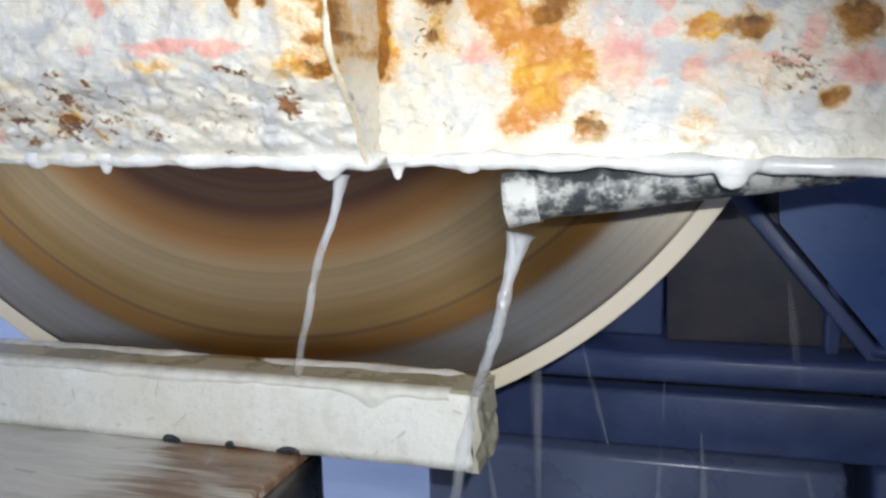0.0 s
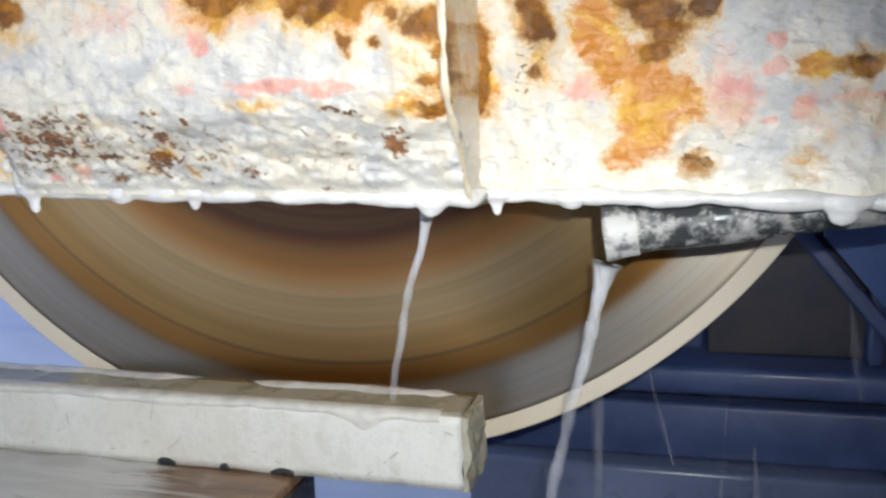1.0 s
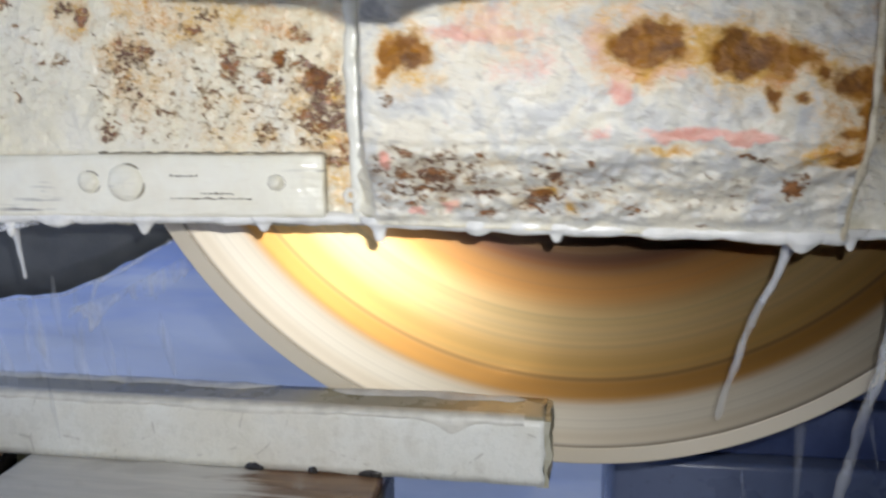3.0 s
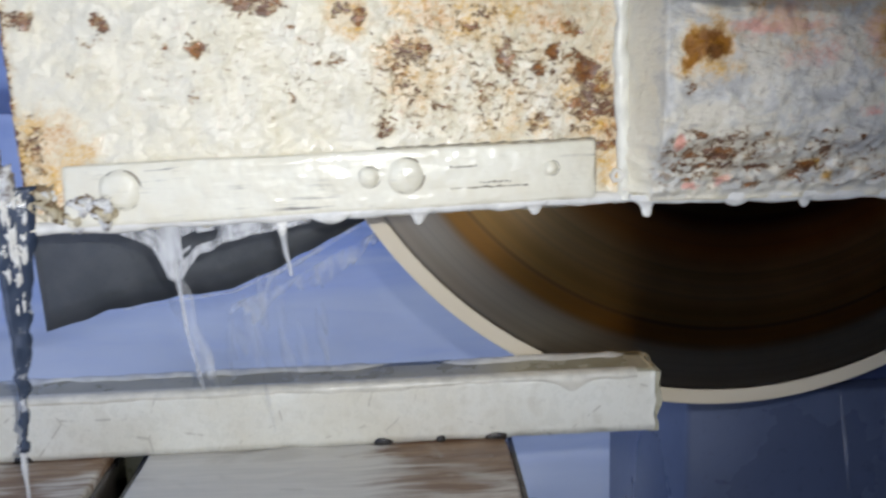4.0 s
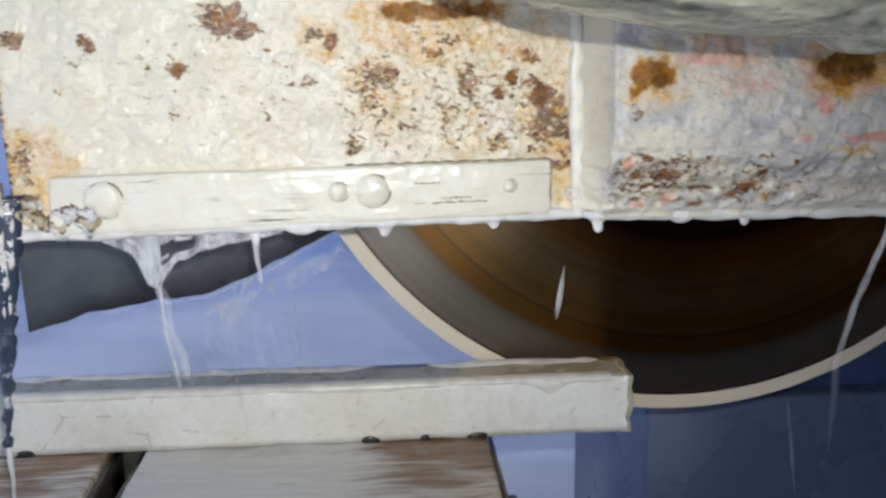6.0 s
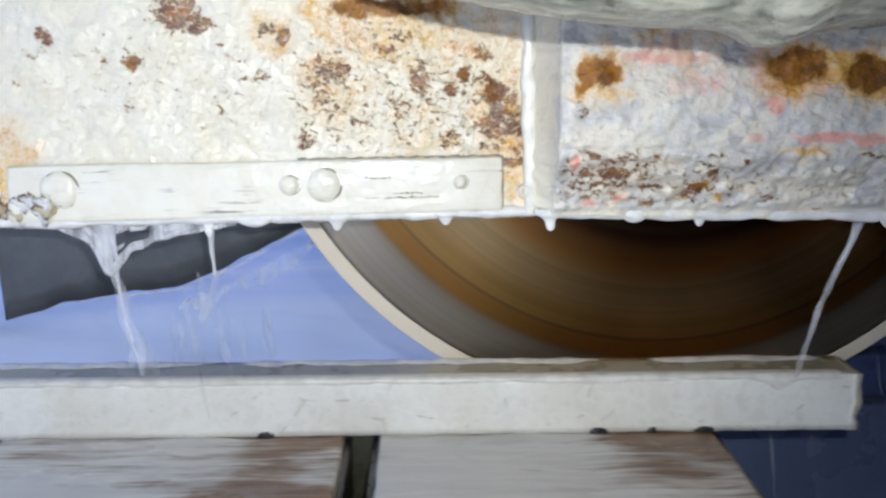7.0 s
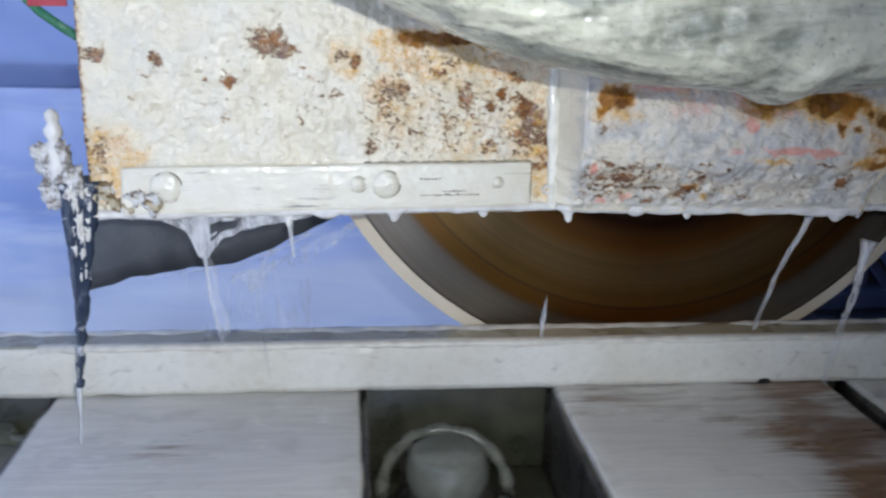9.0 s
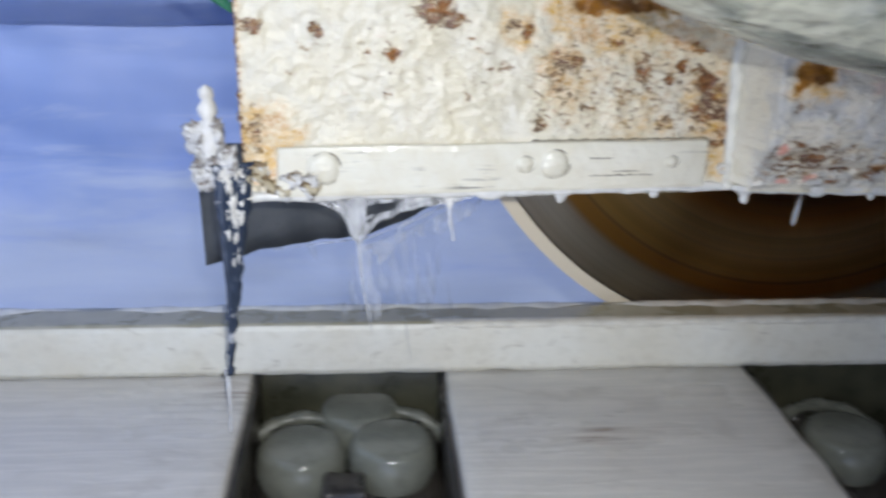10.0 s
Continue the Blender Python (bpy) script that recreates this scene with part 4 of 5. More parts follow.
    for i in range(400):
        x = -0.79 + 1.58 * i / 399
        y = foot_y(x) - 0.001
        pts.append((x, y, foot_z(x) + 0.0015 + 0.0016 * noise.noise(Vector((30 * x, 0, 0)))))
        rad.append(0.0055 + 0.0038 * noise.noise(Vector((24 * x, 4, 0))) + 0.0014 * noise.noise(Vector((75 * x, 8, 0))))
    part("slurry_lip", tube("slurry_lip", pts, rad, 10), SLURRY, g, "dripping white slurry lip")
    for n, (x, l, w) in enumerate((
        (-0.60, 0.016, 0.006), (-0.562, 0.008, 0.012), (-0.487, 0.013, 0.009), (-0.392, 0.010, 0.008), (-0.300, 0.015, 0.008),
        (-0.222, 0.007, 0.009), (-0.165, 0.010, 0.006), (-0.095, 0.005, 0.010), (0.010, 0.011, 0.011), (0.047, 0.012, 0.007),
        (0.095, 0.007, 0.009), (0.262, 0.013, 0.011), (0.36, 0.007, 0.011))):
        icicle("drip", x, foot_y(x) - 0.002, l, w, g, n)
    return g


def build_clamp():
    """The slurried clamp bolt and hanging flap at the guard's open end."""
    c = leaned(thing("clamp_bolt", (-0.82, 0.01, 1.07), "slurry-caked clamp bolt with wing nut at the guard's end", "clamp"))
    rng = random.Random(5)
    for i in range(16):
        at = (rng.uniform(-0.026, 0.014), rng.uniform(-0.010, 0.006), rng.uniform(-0.020, 0.030))
        if at[2] > 0.012 and at[0] > 0.004:
            continue
        bm = bmesh.new()
        blob(bm, (0, 0, 0), (rng.uniform(0.005, 0.010), 0.006, rng.uniform(0.006, 0.013)), 1.1, 60, 3)
        part("lump", worn(bm, 0.003, 160), LUMPY, c, "lump of slurry on the wing nut").location = at
    profile = [(0.0075, 0.0), (0.0085, 0.010), (0.007, 0.016), (0.0092, 0.022), (0.0095, 0.030), (0.006, 0.036), (0.0088, 0.041), (0.0090, 0.047), (0.0050, 0.053), (0.0066, 0.057), (0.0060, 0.063), (0.0015, 0.067)]
    bolt = lathe("bolt", profile, 18, "z")
    for v in bolt.vertices:
        v.co += 0.0012 * noise.noise_vector(v.co * 90)
    part("bolt", bolt, SLURRY, c, "white beaded slurry over the bolt shank").location = (-0.006, -0.004, 0.004)
    bm = bmesh.new()
    box(bm, (-0.022, -0.006, -0.026), (0.000, 0.004, -0.016), 0.003)
    part("lug", worn(bm, 0.003, 90, 3), RUSTY, c, "ochre rusty lug")
    for i in range(26):
        bm = bmesh.new()
        out = rng.uniform(0.010, 0.090)
        blob(bm, (0, 0, 0), (rng.uniform(0.004, 0.010), 0.005, rng.uniform(0.003, 0.007)), 0.9, 60, 3)
        part("bracket_lump", worn(bm, 0.0025, 170), MUDDY if i % 3 else LUMPY, c, "muddy lump on the bracket").location = (out, rng.uniform(-0.004, 0.002) - 0.20 * max(0.0, out - 0.03), rng.uniform(-0.030, -0.008) - 0.08 * out)
    f = thing("rubber_flap", (-0.814, -0.012, 1.066), "dark rubber flap caked white, hanging from the guard's end", "flap")
    verts, faces = [], []
    n = 60
    place = lambda k: (0.008 - 0.015 * k ** 1.3, -0.002 - 0.006 * k, -0.217 * k)
    for i in range(n + 1):
        k = i / n
        wide = 0.0150 * (1 - k) ** 1.5 + 0.0042 * (1 - k) + 0.0012 + 0.003 * (1 - k) * noise.noise(Vector((0, 8 * k, 2)))
        x, y, z = place(k)
        twist = radians(20 + 25 * k)
        for s in (-1, -0.6, -0.2, 0.2, 0.6, 1):
            lump = 0.003 * noise.noise(Vector((4 * s, 22 * k, 0)))
            verts.append((x + s * wide * math.cos(twist), y + s * wide * math.sin(twist) + lump, z))
    for i in range(n):
        for s in range(5):
            a = i * 6 + s
            faces.append((a, a + 1, a + 7, a + 6))
    strap = part("strap", mesh("strap", verts, faces), FLAP, f)
    strap.modifiers.new("thick", "SOLIDIFY").thickness = 0.004
    for i in range(26):
        k = 0.02 + 0.42 * rng.random() ** 1.4
        x, y, z = place(k)
        side = rng.uniform(-0.8, 0.8) * 0.0150 * (1 - k) ** 1.5
        twist = radians(20 + 25 * k)
        bm = bmesh.new()
        size = rng.uniform(0.5, 1.2)
        blob(bm, (0, 0, 0), (0.0042 * size, 0.0016, (0.004 + 0.010 * rng.random()) * size), 1.3, 60, 3)
        part("slurry_cake", bm, SLURRY, f, "white slurry caked on the flap").location = (x + side * math.cos(twist), y + side * math.sin(twist) - 0.003, z)


def build_skirt():
    """The dark rubber skirt that hangs inside the guard behind the blade's path."""
    s = leaned(thing("rubber_skirt", (-0.7, 0.2, 1.010), "dark grey rubber splash skirt hanging under the guard", "splash skirt"))
    edge = [(-0.887, 0.853), (-0.811, 0.875), (-0.74, 0.884), (-0.684, 0.890), (-0.632, 0.911), (-0.568, 0.943), (-0.50, 0.975), (-0.44, 1.03)]
    xs = [e[0] for e in edge]
    verts, faces, n = [], [], 60
    for i in range(n + 1):
        x = -0.878 + 0.438 * i / n
        foot = float(np.interp(x, xs, [e[1] for e in edge])) + 0.003 * noise.noise(Vector((40 * x, 0, 0)))
        for j in range(7):
            z = foot + ((1.008 if x < -0.785 else 1.06) - foot) * j / 6
            verts.append((x + 0.7, 0.006 * noise.noise(Vector((9 * x, z * 9, 0))), z - 1.0))
    for i in range(n):
        for j in range(6):
            a = i * 7 + j
            faces.append((a, a + 7, a + 8, a + 1))
    part("sheet", mesh("sheet", verts, faces), SKIRT, s).modifiers.new("thick", "SOLIDIFY").thickness = 0.005
    run = [(x + 0.7, -0.005, z - 1.0) for x, z in ((-0.545, 0.955), (-0.575, 0.938), (-0.61, 0.918), (-0.64, 0.905), (-0.652, 0.880), (-0.655, 0.845))]
    bead("water_run", run, 0.0026, s, MILK, 0.6, "milky water running off the skirt", 2)
    run = [(x + 0.7, -0.005, z - 1.0) for x, z in ((-0.635, 0.908), (-0.68, 0.889), (-0.73, 0.884), (-0.80, 0.876))]
    bead("water_run", run, 0.0013, s, MILK, 0.6, "", 4)


def build_web():
    """Milky slurry that hangs in a torn curtain from the strip and runs together to one node."""
    w = leaned(thing("slurry_web", (-0.69, 0.012, 1.03), "milky slurry hanging in a torn film under the guard", "slurry"))
    verts, faces, n, m = [], [], 110, 12
    reach = [(-0.765, 0.003), (-0.735, 0.007), (-0.716, 0.017), (-0.704, 0.032), (-0.696, 0.050), (-0.690, 0.056), (-0.683, 0.045), (-0.670, 0.031), (-0.650, 0.022), (-0.628, 0.016), (-0.600, 0.011), (-0.560, 0.004)]
    for i in range(n + 1):
        x = -0.765 + 0.205 * i / n
        drop = float(np.interp(x, [p[0] for p in reach], [p[1] for p in reach])) * (1 + 0.16 * noise.noise(Vector((95 * x, 2, 0))))
        for j in range(m + 1):
            k = j / m
            gather = 0.18 * k * k * (-0.690 - x) * math.exp(-((x + 0.690) / 0.035) ** 2)
            verts.append((x + 0.69 + gather, 0.004 * noise.noise(Vector((45 * x, 5 * k, 0))), 0.002 - k * drop))
    for i in range(n):
        for j in range(m):
            x = -0.765 + 0.205 * i / n
            hole = noise.noise(Vector((55 * x, 0.45 * j, 6)))
            if 0.25 < j / m < 0.7 and -0.684 < x < -0.655 and hole > -0.15:
                continue
            a = i * (m + 1) + j
            faces.append((a, a + m + 1, a + m + 2, a + 1))
    film = part("film", mesh("film", verts, faces), FILM, w)
    film.modifiers.new("thick", "SOLIDIFY").thickness = 0.0016
    edge = [verts[i * (m + 1) + m] for i in range(2, n - 8, 2)]
    part("film_edge", tube("film_edge", edge, [0.0016 * (1 + 0.6 * noise.noise(Vector((0.6 * k, 1, 0)))) for k in range(len(edge))], 8), STRAND, w, "thicker white lower edge of the film")
    run = [(0.001 + 0.0006 * k + 0.002 * math.sin(0.5 * k), 0.0, -0.052 - 0.0042 * k) for k in range(22)]
    part("strand", tube("strand", run, [0.0045 + 0.0040 * k / 21 for k in range(22)], 10, 0.4), SPLASH, w, "milky strand below the node")


def build_splash():
    """A ragged sheet of milky water that trails off the skirt's lower edge."""
    verts, faces, n, m = [], [], 120, 12
    top = [(-0.475, 0.995), (-0.50, 0.980), (-0.545, 0.958), (-0.585, 0.938), (-0.635, 0.912), (-0.69, 0.893)]
    xs, zs = [p[0] for p in top][::-1], [p[1] for p in top][::-1]
    for i in range(n + 1):
        x = -0.69 + 0.215 * i / n
        fall = 0.010 + 0.026 * math.exp(-((x + 0.655) / 0.012) ** 2) + 0.022 * math.exp(-((x + 0.575) / 0.030) ** 2)
        fall += 0.012 * noise.noise(Vector((70 * x, 2, 0))) + 0.008 * noise.noise(Vector((180 * x, 5, 0)))
        fall = max(0.003, fall)
        for j in range(m + 1):
            k = j / m
            z = float(np.interp(x, xs, zs)) + 0.004 - fall * k
            verts.append((x - 0.35 * fall * k, 0.222 + 0.004 * noise.noise(Vector((30 * x, 4 * k, 0))), z))
    for i in range(n):
        for j in range(m):
            a = i * (m + 1) + j
            faces.append((a, a + m + 1, a + m + 2, a + 1))
    ob = part("water_splash", mesh("water_splash", verts, faces), SPLASH)
    ob.modifiers.new("thick", "SOLIDIFY").thickness = 0.0012
    tagged(ob, "ragged milky water trailing off the rubber skirt", "water", kind="stuff")


def build_pipe():
    p = leaned(thing("water_pipe", (0.117, 0.056, 0.986), "galvanised water pipe spattered with white slurry under the guard", "pipe"))
    pts = [(0.46 * k / 30, 0.03 * k / 30, 0.052 * k / 30 + 0.0006 * math.sin(k)) for k in range(31)]
    part("tube", tube("tube", pts, [0.0172 + 0.0006 * noise.noise(Vector((k * 0.7, 0, 0))) for k in range(31)], 28), PIPE, p)
    bm = bmesh.new()
    bmesh.ops.create_cone(bm, cap_ends=False, segments=28, radius1=0.0186, radius2=0.0180, depth=0.022)
    bmesh.ops.transform(bm, matrix=pose(0.008, 0, 0.0005, 0, 84, 3), verts=bm.verts)
    part("slurry_collar", worn(bm, 0.002, 90, 2), COLLAR, p, "white slurry caked round the mouth")


def build_cover():
    """The rounded cover, caked grey-green, that bulges out in front of the guard."""
    c = (thing("motor_cover", (-0.226, -0.28, 1.1815), "rounded motor cover caked with marbled grey-white slurry", "motor cover"))
    R, n, m = 0.69, 130, 26
    verts, faces = [], []
    for i in range(n + 1):
        a = radians(-52 + 104 * i / n)
        for j in range(m + 1):
            b = math.pi * (j / m)
            # a section like a fat lip: round below, drawn up at both sides
            k = -math.cos(b)
            dy = 0.085 * k
            dr = 0.07 * (1 - math.sin(b) ** 0.7)
            if j < 4 or j > m - 4:
                dr += 0.09 * (4 - min(j, m - j))
            p = Vector((R - dr) * Vector((math.sin(a), 0, -math.cos(a))))
            x, z = p.x, p.z + R
            z -= 0.0085 * math.exp(-((x - 0.004) / 0.014) ** 2) * (abs(k) < 0.9)
            lump = (0.006 * fbm(9 * x, 14 * dy, 9 * z) + 0.002 * fbm(40 * x, 40 * dy, 40 * z)) * (1 - 0.6 * math.sin(b))
            verts.append((x, dy - lump * k, z - lump * math.sin(b)))
    for i in range(n):
        for j in range(m):
            q = i * (m + 1) + j
            faces.append((q, q + 1, q + m + 2, q + m + 1))
    part("shell", mesh("shell", verts, faces), COVER, c)
    part("mount", boxed((-0.3, 0.06, 0.27), (0.3, 0.34, 0.40), 0.01), IRON, c)


# ---------------------------------------------------------------- blade
def build_blade():
    b = thing("circular_saw", (-0.1347, 0.1956, 1.2389), "spinning diamond saw blade with ringed brown steel and a cream rim", "saw")
    disc = lathe("disc", [(0.001, -0.0022), (0.05, -0.0022), (0.2, -0.0022), (0.30, -0.0021), (0.4595, -0.0020), (0.4595, 0.0020), (0.2, 0.0022), (0.001, 0.0022)], 256)
    d = part("disc", disc, BLADE, b, "", False)
    rim = lathe("segment_rim", [(0.4580, -0.0026), (0.4590, -0.0034), (0.4725, -0.0034), (0.4742, -0.0028), (0.4742, 0.0028), (0.4725, 0.0034), (0.4590, 0.0034), (0.4580, 0.0026)], 256)
    part("segment_rim", rim, RIM, b, "cream slurried cutting rim", False)
    for h in (-1, 1):
        fl = lathe("flange", [(0.001, h * 0.030), (0.03, h * 0.030), (0.06, h * 0.016), (0.085, h * 0.014), (0.087, h * 0.003)], 64)
        part("flange", fl, IRON, b, "iron clamping flange")
    return b


# ---------------------------------------------------------------- trolley and stone
def build_strip():
    """The sawn strip of stone: a long bar with one broken end, its end at the origin."""
    s = thing("stone_strip", (0, 0.104, 0.7812), "long wet cream stone strip lying on timbers", "stone strip")
    L, W, H, n = 3.3, 0.0575, 0.0622, 620
    verts, faces = [], []
    ring = []
    for k in range(9):
        ring.append((0.0, H * k / 8))
    for k in range(1, 6):
        ring.append((W * k / 5, H))
    for k in range(1, 9):
        ring.append((W, H * (1 - k / 8)))
    for k in range(1, 5):
        ring.append((W * (1 - k / 5), 0.0))
    m = len(ring)
    for i in range(n + 1):
        x = -L * (1 - i / n) ** 1.0
        for y, z in ring:
            k = Vector((x * 24, y * 60, z * 60))
            near_top, near_foot = z > H - 1e-4 and y < 1e-4, z < 1e-4 and y < 1e-4
            chip = max(0, noise.noise(Vector((x * 26, 3, 0))) - 0.25) * 0.012
            dy = 0.0006 * noise.noise(k) + (chip if near_top else 0) + (0.5 * chip if near_foot else 0)
            dz = 0.0006 * noise.noise(k + Vector((5, 5, 5))) - (0.7 * chip if near_top else 0)
            if near_foot:
                dz += 0.006 * max(0, noise.noise(Vector((x * 17, 9, 0))) - 0.15)
            dx = 0.0
            if i > n - 2:
                dx = 0.003 * noise.noise(Vector((2, y * 130, z * 80))) - 0.002
            verts.append((x + dx, y + dy, z + dz))
    for i in range(n):
        for k in range(m):
            a, b = i * m + k, i * m + (k + 1) % m
            faces.append((a, a + m, b + m, b))
    faces += [tuple(range(m))[::-1], tuple(range(n * m, n * m + m))]
    me = mesh("bar", verts, faces)
    bar = part("bar", me, STONE, s)
    me.materials.append(WASHED)
    for p in me.polygons:
        if p.center.z > H - 0.003 and p.center.y > 0.001:
            p.material_index = 1
    bm = bmesh.new()
    box(bm, (-0.008, 0.0006, 0.001), (0.002, W - 0.0006, H - 0.001))
    bmesh.ops.subdivide_edges(bm, edges=bm.edges[:], cuts=9, use_grid_fill=True)
    for v in bm.verts:
        if v.co.x > -0.002:
            v.co.x += 0.0035 * fbm(1, 55 * v.co.y, 45 * v.co.z) + 0.001
        if v.co.z < 0.004:
            v.co.z -= 0.006 * max(0, noise.noise(Vector((0, 70 * v.co.y, 3))) + 0.3)
    part("broken_end", bm, WASHED, s, "rough snapped end", False)
    for x0, x1, wide in ((-0.02, -0.21, 0.012), (-0.26, -0.66, 0.010), (-0.68, -1.3, 0.012), (-1.32, -1.9, 0.010), (-1.93, -3.0, 0.011)):
        verts, faces = [], []
        n = int(abs(x1 - x0) / 0.006)
        for i in range(n + 1):
            x = x0 + (x1 - x0) * i / n
            ends = min(1, 12 * i / n, 12 * (n - i) / n)
            half = ends * wide * (0.8 + 0.9 * noise.noise(Vector((28 * x, 1, 0))))
            up = ends * (0.0022 + 0.002 * noise.noise(Vector((45 * x, 5, 0))))
            mid = W - 0.006 + 0.004 * noise.noise(Vector((14 * x, 3, 0)))
            for k in (-1, -0.5, 0, 0.5, 1):
                verts.append((x, min(W + 0.001, mid + k * half), H + 0.0003 + up * (1 - k * k)))
        for i in range(n):
            for j in range(4):
                a = i * 5 + j
                faces.append((a, a + 1, a + 6, a + 5))
        part("foam", mesh("foam", verts, faces), SLURRY, s, "white foam along the back edge")
    # small dark blobs set on the lower front edge
    for x, w in ((-0.272, 0.010), (-0.160, 0.012), (-0.215, 0.005), (-0.62, 0.010)):
        bm = bmesh.new()
        blob(bm, (x, 0.0005, 0.001), (w, 0.002, 0.0055), 0.3)
        part("foot_blob", bm, IRON, s, "dark blob on the lower edge")
    # thin cream crust folded over the front edge
    verts, faces, n = [], [], 420
    for i in range(n + 1):
        x = -0.02 - 1.5 * i / n
        fall = 0.006 + 0.006 * noise.noise(Vector((9 * x, 1, 0))) + 0.003 * noise.noise(Vector((45 * x, 2, 0))) + 0.010 * math.exp(-((x + 0.085) / 0.012) ** 2)
        fall = max(0.0015, fall)
        for y, z in ((0.012, H + 0.0012), (0.003, H + 0.002), (-0.0015, H - 0.001), (-0.0018, H - 0.6 * fall), (-0.0004, H - fall)):
            verts.append((x, y + 0.0004 * noise.noise(Vector((60 * x, y, z))), z))
    for i in range(n):
        for j in range(4):
            a = i * 5 + j
            faces.append((a, a + 5, a + 6, a + 1))
    part("edge_crust", mesh("edge_crust", verts, faces), CREAM, s, "cream crust folded over the front edge")
    return s


def build_trolley():
    t = thing("trolley", (0, 0, 0), "wet timber-topped saw trolley smeared with slurry", "trolley")
    for a, b in ((-0.506, -0.154), (-0.899, -0.543), (-1.509, -1.144), (-2.11, -1.733), (-2.75, -2.34)):
        bm = bmesh.new()
        box(bm, (a, -0.27, 0.652), (b, 0.135, 0.7738), 0.004)
        bmesh.ops.subdivide_edges(bm, edges=[e for e in bm.edges if e.calc_length() > 0.2], cuts=14, use_grid_fill=True)
        worn(bm, 0.0035, 18)
        for v in bm.verts:
            v.co.z = min(v.co.z, 0.7745)
        part("timber", bm, BARE_WOOD if b > -0.2 else SCORED_WOOD if b > -0.6 else WOOD, t, "" if b < -0.2 else "bare wet brown end timber")
        # thin black plate beside each end of the timber
        for x0, x1 in ((a - 0.0065, a - 0.0025), (b + 0.0025, b + 0.0065)):
            side_plate = worn(boxed((x0, -0.262, 0.652), (x1, 0.13, 0.768)), 0.001, 30, 6)
            part("side_plate", side_plate, IRON, t, "thin black plate along the timber's side")
    for y in (-0.21, 0.10):
        part("rail", boxed((-3.2, y - 0.03, 0.54), (-0.14, y + 0.03, 0.628), 0.004), OLIVE, t, "olive slurried side rail")
    bm = boxed((-3.2, -0.27, 0.628), (-0.17, 0.135, 0.651), 0.003)
    part("bed", bm, OLIVE, t, "olive slurried trolley bed")
    part("cross_beam", boxed((-0.165, -0.25, 0.54), (-0.12, 0.12, 0.70), 0.004), OLIVE, t)
    part("back_board", boxed((-3.2, 0.142, 0.60), (-0.16, 0.16, 0.772), 0.003), OLIVE, t, "olive slurried back board")
    for x, y in ((-1.042, 0.025), (-1.573, 0.03), (-1.675, 0.02), (-1.61, 0.105)):
        base = lathe("roller_base", [(0.001, 0.0), (0.062, 0.0), (0.064, 0.010), (0.056, 0.022), (0.05, 0.026), (0.001, 0.026)], 28, "z")
        base = part("roller_base", base, IRON, t, "dark wet roller base")
        base.location = (x, y + 0.012, 0.6512)
        knob = lathe("roller", [(0.001, 0.076), (0.036, 0.0755), (0.043, 0.074), (0.0465, 0.069), (0.050, 0.057), (0.051, 0.046), (0.049, 0.034), (0.045, 0.024)], 32, "z")
        part("roller", knob, PALE, base, "pale grey-green wet roller")
        arch = [(0.078 * math.cos(a), 0.012 + 0.060 * math.sin(a), 0.014 + 0.052 * max(0.0, math.sin(a))) for a in (math.pi * (-0.15 + 1.3 * k / 28) for k in range(29))]
        part("yoke", tube("yoke", arch, [0.0085 + 0.0015 * math.sin(1.9 * k) for k in range(29)], 10), YOKE, base, "pale slurried yoke round the roller")
        for side in (-1, 1):
            nut = lathe("yoke_bolt", [(0.001, 0.016), (0.009, 0.015), (0.012, 0.010), (0.012, 0.0)], 12, "z")
            part("yoke_bolt", nut, IRON, base, "black wet bolt").location = (0.030 * side, 0.062, 0.046)
        block = boxed((-0.055, 0.050, 0.0), (0.055, 0.072, 0.052), 0.006)
        part("back_block", worn(block, 0.004, 60, 3), IRON, base, "dark wet iron block behind the roller")
    clip = worn(boxed((-1.648, -0.045, 0.6512), (-1.602, 0.0, 0.712), 0.006), 0.004, 60, 3)
    part("clip", clip, IRON, t, "black wet iron clip between the rollers")
    for x, y in ((-1.06, 0.105), (-0.99, -0.02), (-1.63, -0.06), (-1.10, -0.06)):
        bm = bmesh.new()
        blob(bm, (x, y, 0.655), (0.035, 0.025, 0.016), 0.6)
        part("sludge_lump", bm, IRON if y < 0 else BRACKET, t, "heap of wet sludge")
    for x in (-2.9, -1.2, -0.3):
        for y in (-0.21, 0.10):
            wheel = lathe("wheel", [(0.001, -0.02), (0.11, -0.02), (0.12, -0.016), (0.12, 0.016), (0.11, 0.02), (0.001, 0.02)], 28)
            part("wheel", wheel, IRON, t).location = (x, y, 0.43)
    return t


def build_track():
    for y in (-0.21, 0.10):
        r = part("track", boxed((-4.5, y - 0.03, 0.0), (2.8, y + 0.03, 0.31), 0.005), CONCRETE)
        tagged(r, "low concrete track under the trolley", "track", kind="structure")


# ---------------------------------------------------------------- water
def stream(points, radius, seed, label):
    """A falling thread of milky water along points, its top at the origin."""
    top, pts, rad = Vector(points[0]), [], []
    n = 24
    for a, b in zip(points, points[1:]):
        for i in range(n):
            p = Vector(a).lerp(Vector(b), i / n)
            k = (top - p).length
            sway = min(1, k / 0.05)
            pts.append(p - top + sway * Vector((0.003 * noise.noise(Vector((k * 22, seed, 0))), 0.002 * noise.noise(Vector((seed, k * 22, 0))), 0)))
            rad.append(radius * (0.75 + 1.3 * math.exp(-k / 0.012)) * (1 + 0.4 * noise.noise(Vector((k * 70, 0, seed)))))
    rad[-1] *= 0.3
    s = part("water_stream", tube("water_stream", pts, rad, 10), MILK)
    s.location = top
    return tagged(s, label, "water stream")


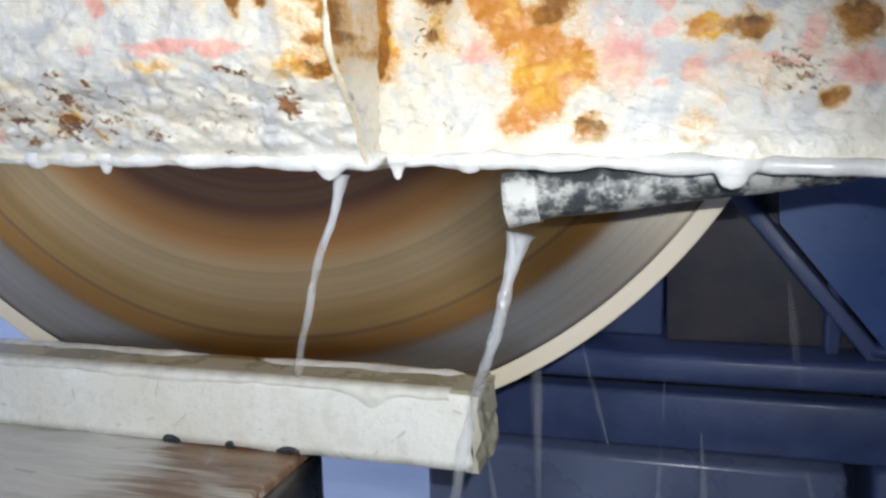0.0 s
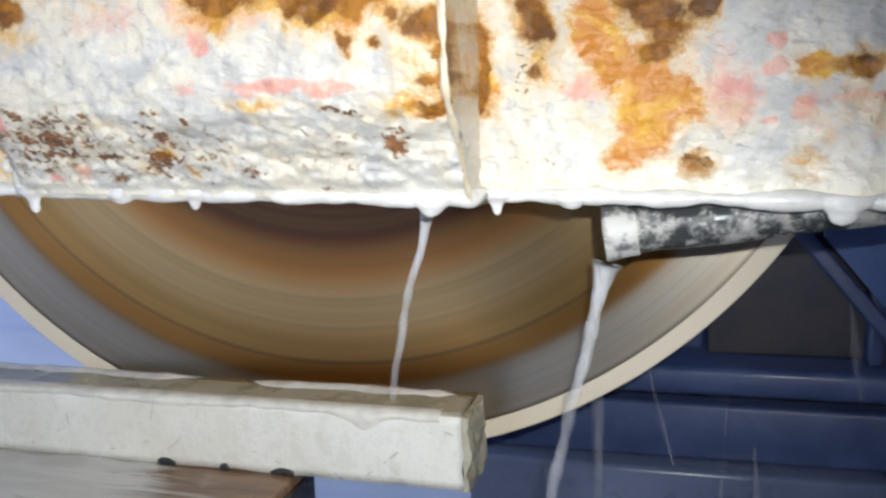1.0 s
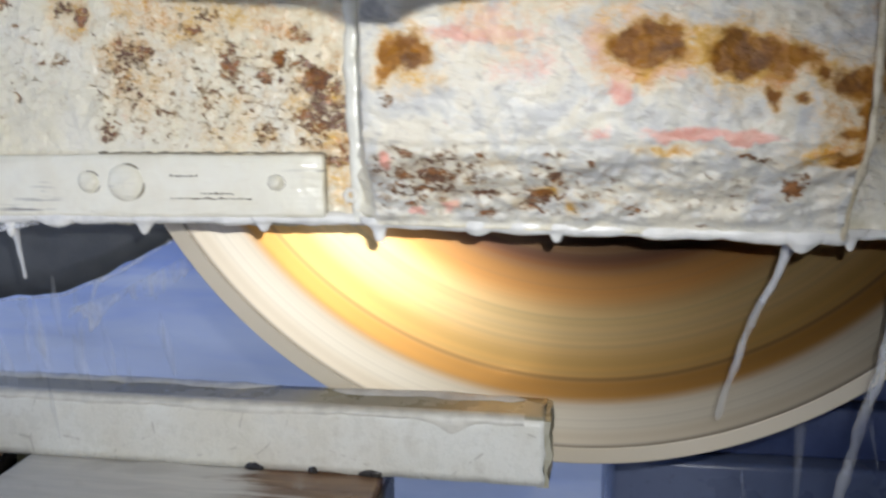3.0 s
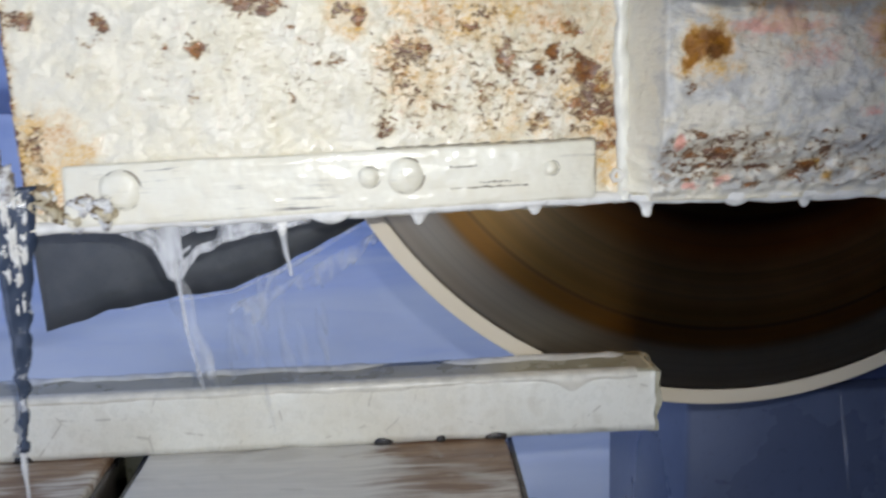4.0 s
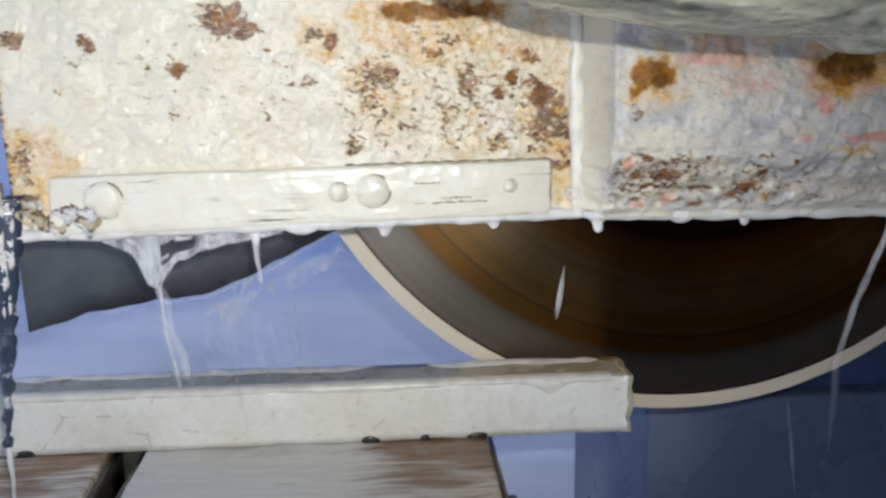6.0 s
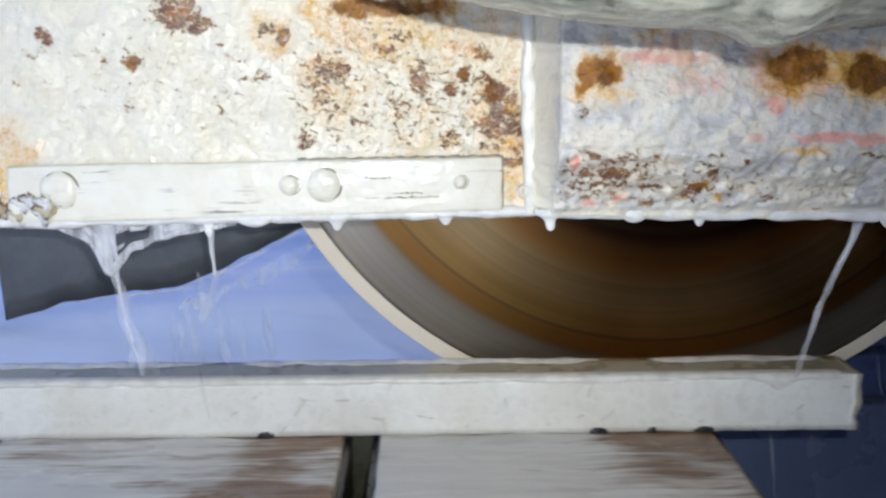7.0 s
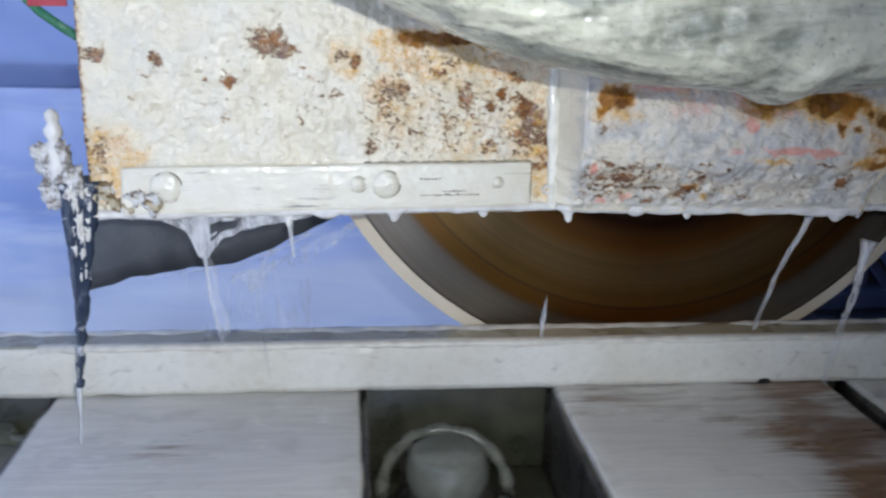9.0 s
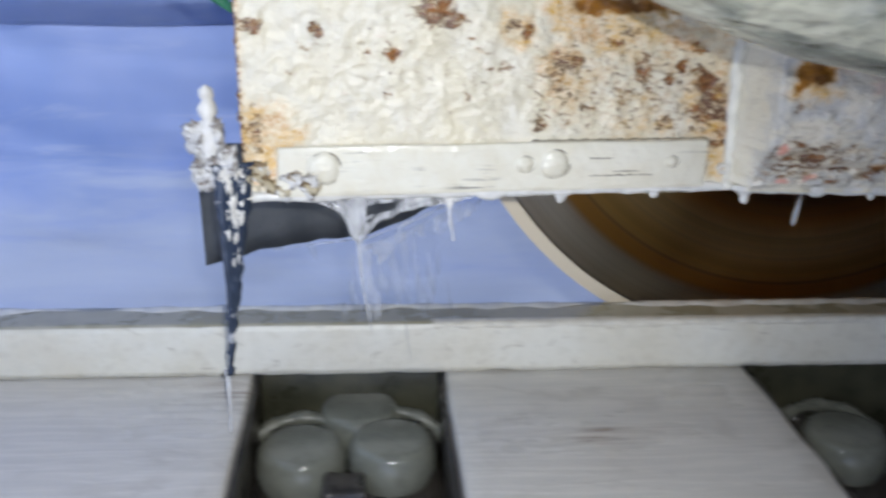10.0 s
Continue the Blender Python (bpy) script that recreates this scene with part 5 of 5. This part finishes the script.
def build_streams():
    return [
        stream([(0.010, 0.075, 1.014), (-0.004, 0.08, 0.972), (-0.026, 0.085, 0.92), (-0.045, 0.09, 0.846)], 0.0042, 1.0, "milky thread of water falling from the guard's joint"),
        stream([(0.112, 0.105, 0.965), (0.098, 0.095, 0.90), (0.072, 0.082, 0.79), (0.04, 0.075, 0.60), (0.02, 0.07, 0.42)], 0.0062, 2.0, "milky stream of cooling water pouring from the pipe"),
        stream([(-0.691, 0.014, 0.992), (-0.688, 0.016, 0.95), (-0.676, 0.018, 0.875)], 0.0019, 3.0, "milky thread of water falling from the slurry web"),
        stream([(-0.8215, -0.020, 0.853), (-0.822, -0.021, 0.82), (-0.824, -0.022, 0.70)], 0.0022, 4.0, "milky water dripping off the rubber flap"),
        stream([(-0.60, 0.004, 1.024), (-0.600, 0.006, 1.000), (-0.597, 0.008, 0.978)], 0.0021, 5.0, "short milky drip under the guard's strip"),
    ]


# when each drop is half way down, and where it hangs then
DROPS = [(2.55, -0.302, 0.945), (4.5, -0.296, 0.931), (5.0, -0.286, 0.922), (5.5, -0.302, 0.932), (5.5, -0.177, 0.957), (6.0, -0.312, 0.938),
         (7.5, -0.183, 0.978), (8.0, -0.296, 0.955), (9.0, -0.296, 0.877), (9.5, -0.291, 0.929), (9.98, -0.200, 0.985)]


def build_drops():
    """Long milky drops that fall from the guard's lip onto the trolley."""
    made = []
    for n, (t, x, z) in enumerate(DROPS):
        profile = [(0.0004, -0.021), (0.0020, -0.018), (0.0030, -0.010), (0.0032, 0.0), (0.0026, 0.010), (0.0016, 0.018), (0.0004, 0.023)]
        drop = part("water_drop", lathe("water_drop", profile, 12, "z"), DROP)
        tagged(drop, "long milky drop of water falling from the guard's lip", "water drop", "falling drops")
        made.append(drop)
    return made


def build_spray():
    """Fine milky streaks thrown down by the blade and off the skirt."""
    verts, faces = [], []
    for x0, x1, y0, y1, z0, z1, count, reach in ((-0.84, -0.55, 0.10, 0.28, 0.84, 0.96, 9, 1), (-0.74, -0.62, 0.09, 0.14, 0.85, 0.96, 10, 1), (0.02, 0.34, 0.24, 0.40, 0.70, 0.98, 7, 3.6)):
        for _ in range(count):
            p = Vector((random.uniform(x0, x1), random.uniform(y0, y1), random.uniform(z0, z1)))
            long, wide = reach * random.uniform(0.025, 0.080), random.uniform(0.0025, 0.0070)
            lean = Vector((random.uniform(-0.05, 0.25) * long, 0, -long))
            k = len(verts)
            for q, r in ((p, 0.2), (p + 0.5 * lean, 1.0), (p + lean, 0.3)):
                verts += [q + Vector((-wide * r, -wide * r * 0.6, 0)), q + Vector((wide * r, -wide * r * 0.6, 0)), q + Vector((0, wide * r, 0))]
            for a in (0, 3):
                for b in range(3):
                    c = (b + 1) % 3
                    faces.append((k + a + b, k + a + c, k + a + 3 + c, k + a + 3 + b))
    ob = part("water_spray", mesh("water_spray", verts, faces), SPRAY)
    tagged(ob, "fine milky spray falling under the guard", "spray", kind="stuff")


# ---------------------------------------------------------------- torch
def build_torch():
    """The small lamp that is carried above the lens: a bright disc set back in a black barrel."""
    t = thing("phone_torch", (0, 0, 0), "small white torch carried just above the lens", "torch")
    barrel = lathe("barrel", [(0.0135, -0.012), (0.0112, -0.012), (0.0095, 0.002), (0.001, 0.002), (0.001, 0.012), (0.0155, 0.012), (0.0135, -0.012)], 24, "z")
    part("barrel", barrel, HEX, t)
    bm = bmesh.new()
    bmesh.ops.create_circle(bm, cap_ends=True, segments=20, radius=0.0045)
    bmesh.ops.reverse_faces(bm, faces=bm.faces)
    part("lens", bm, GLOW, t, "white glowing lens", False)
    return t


def build_strap():
    s = thing("green_strap", (-0.823, 0.08, 1.202), "green plastic strap looped behind the guard's end", "strap")
    pts = [(0.012, 0.012, -0.006), (-0.012, 0, 0.012), (-0.034, 0, 0.028), (-0.06, 0.0, 0.055), (-0.07, 0.01, 0.10), (-0.03, 0.02, 0.16), (0.04, 0.02, 0.2)]
    part("band", tube("band", pts, [0.005] * 7, 8, 0.4), GREEN, s)
    bm = boxed((-0.045, -0.004, 0.034), (-0.005, 0.0, 0.052), 0.001)
    part("tag", bm, RED, s, "red tag")
    bm = boxed((-0.062, -0.0045, 0.04), (-0.047, 0.0, 0.052), 0.001)
    part("tag", bm, SLURRY, s, "white tag")


build_place()
build_tarpaulin()
build_machine_frame()
build_guard()
build_clamp()
build_skirt()
build_web()
build_splash()
build_strap()
build_pipe()
build_cover()
blade = build_blade()
strip = build_strip()
trolley = build_trolley()
build_track()
streams = build_streams()
drops = build_drops()
build_spray()
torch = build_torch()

TRAVEL = [(0, 0.075), (0.5, 0.037), (1, 0.0), (1.5, -0.043), (2, -0.088), (2.5, -0.127), (3, -0.174), (3.2, -0.193), (3.7, -0.239),
          (4.3, -0.273), (4.5, -0.276), (5, -0.275), (5.5, -0.276), (5.8, -0.262), (6, -0.239), (6.2, -0.187), (6.7, -0.045),
          (7.3, 0.126), (7.5, 0.182), (8, 0.337), (8.5, 0.473), (9, 0.614), (9.5, 0.760), (10, 0.912)]


def motions():
    walk(strip, [(t, pose(x, 0.104, 0.7795 - 0.0052 * (x + 0.4), 0, 0.3, 0)) for t, x in TRAVEL])
    walk(trolley, [(t, pose(x, 0, 0.0048 - 0.0052 * (x + 0.4), 0, 0.3, 0)) for t, x in TRAVEL])
    walk(blade, [(i / 10, pose(-0.1347, 0.1956, 1.2389, -0.15, 0, 5.8) @ pose(0, 0, 0, 0, 80 * i, 0)) for i in range(101)])
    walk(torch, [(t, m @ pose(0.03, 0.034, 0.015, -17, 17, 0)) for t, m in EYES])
    for d, (t, x, z) in zip(drops, DROPS):
        rows = [(0, 1.04), (t - 0.16, 1.04), (t - 0.08, z + 0.7 * (1.04 - z)), (t, z), (t + 0.10, z - 0.12), (t + 0.2, 0.74), (t + 0.4, 0.03), (10, 0.03)]
        rows = [r for r in rows if r[0] < 9.99] + [(10, 0.03 if t < 9.7 else z)]
        walk(d, [(when, pose(x - 0.05 * max(0, 1.04 - up), 0.085, up, 0, 8, 0)) for when, up in rows])
    for n, s in enumerate(streams):
        home = s.location.copy()
        walk(s, [(i / 5, pose(home.x + 0.0015 * math.sin(2.3 * i + n) + (n == 0) * (-0.022 if i < 14 else 0.006), home.y, home.z, 0, 1.6 * math.sin(1.9 * i + n), 25 * math.sin(1.1 * i))) for i in range(51)])


motions()
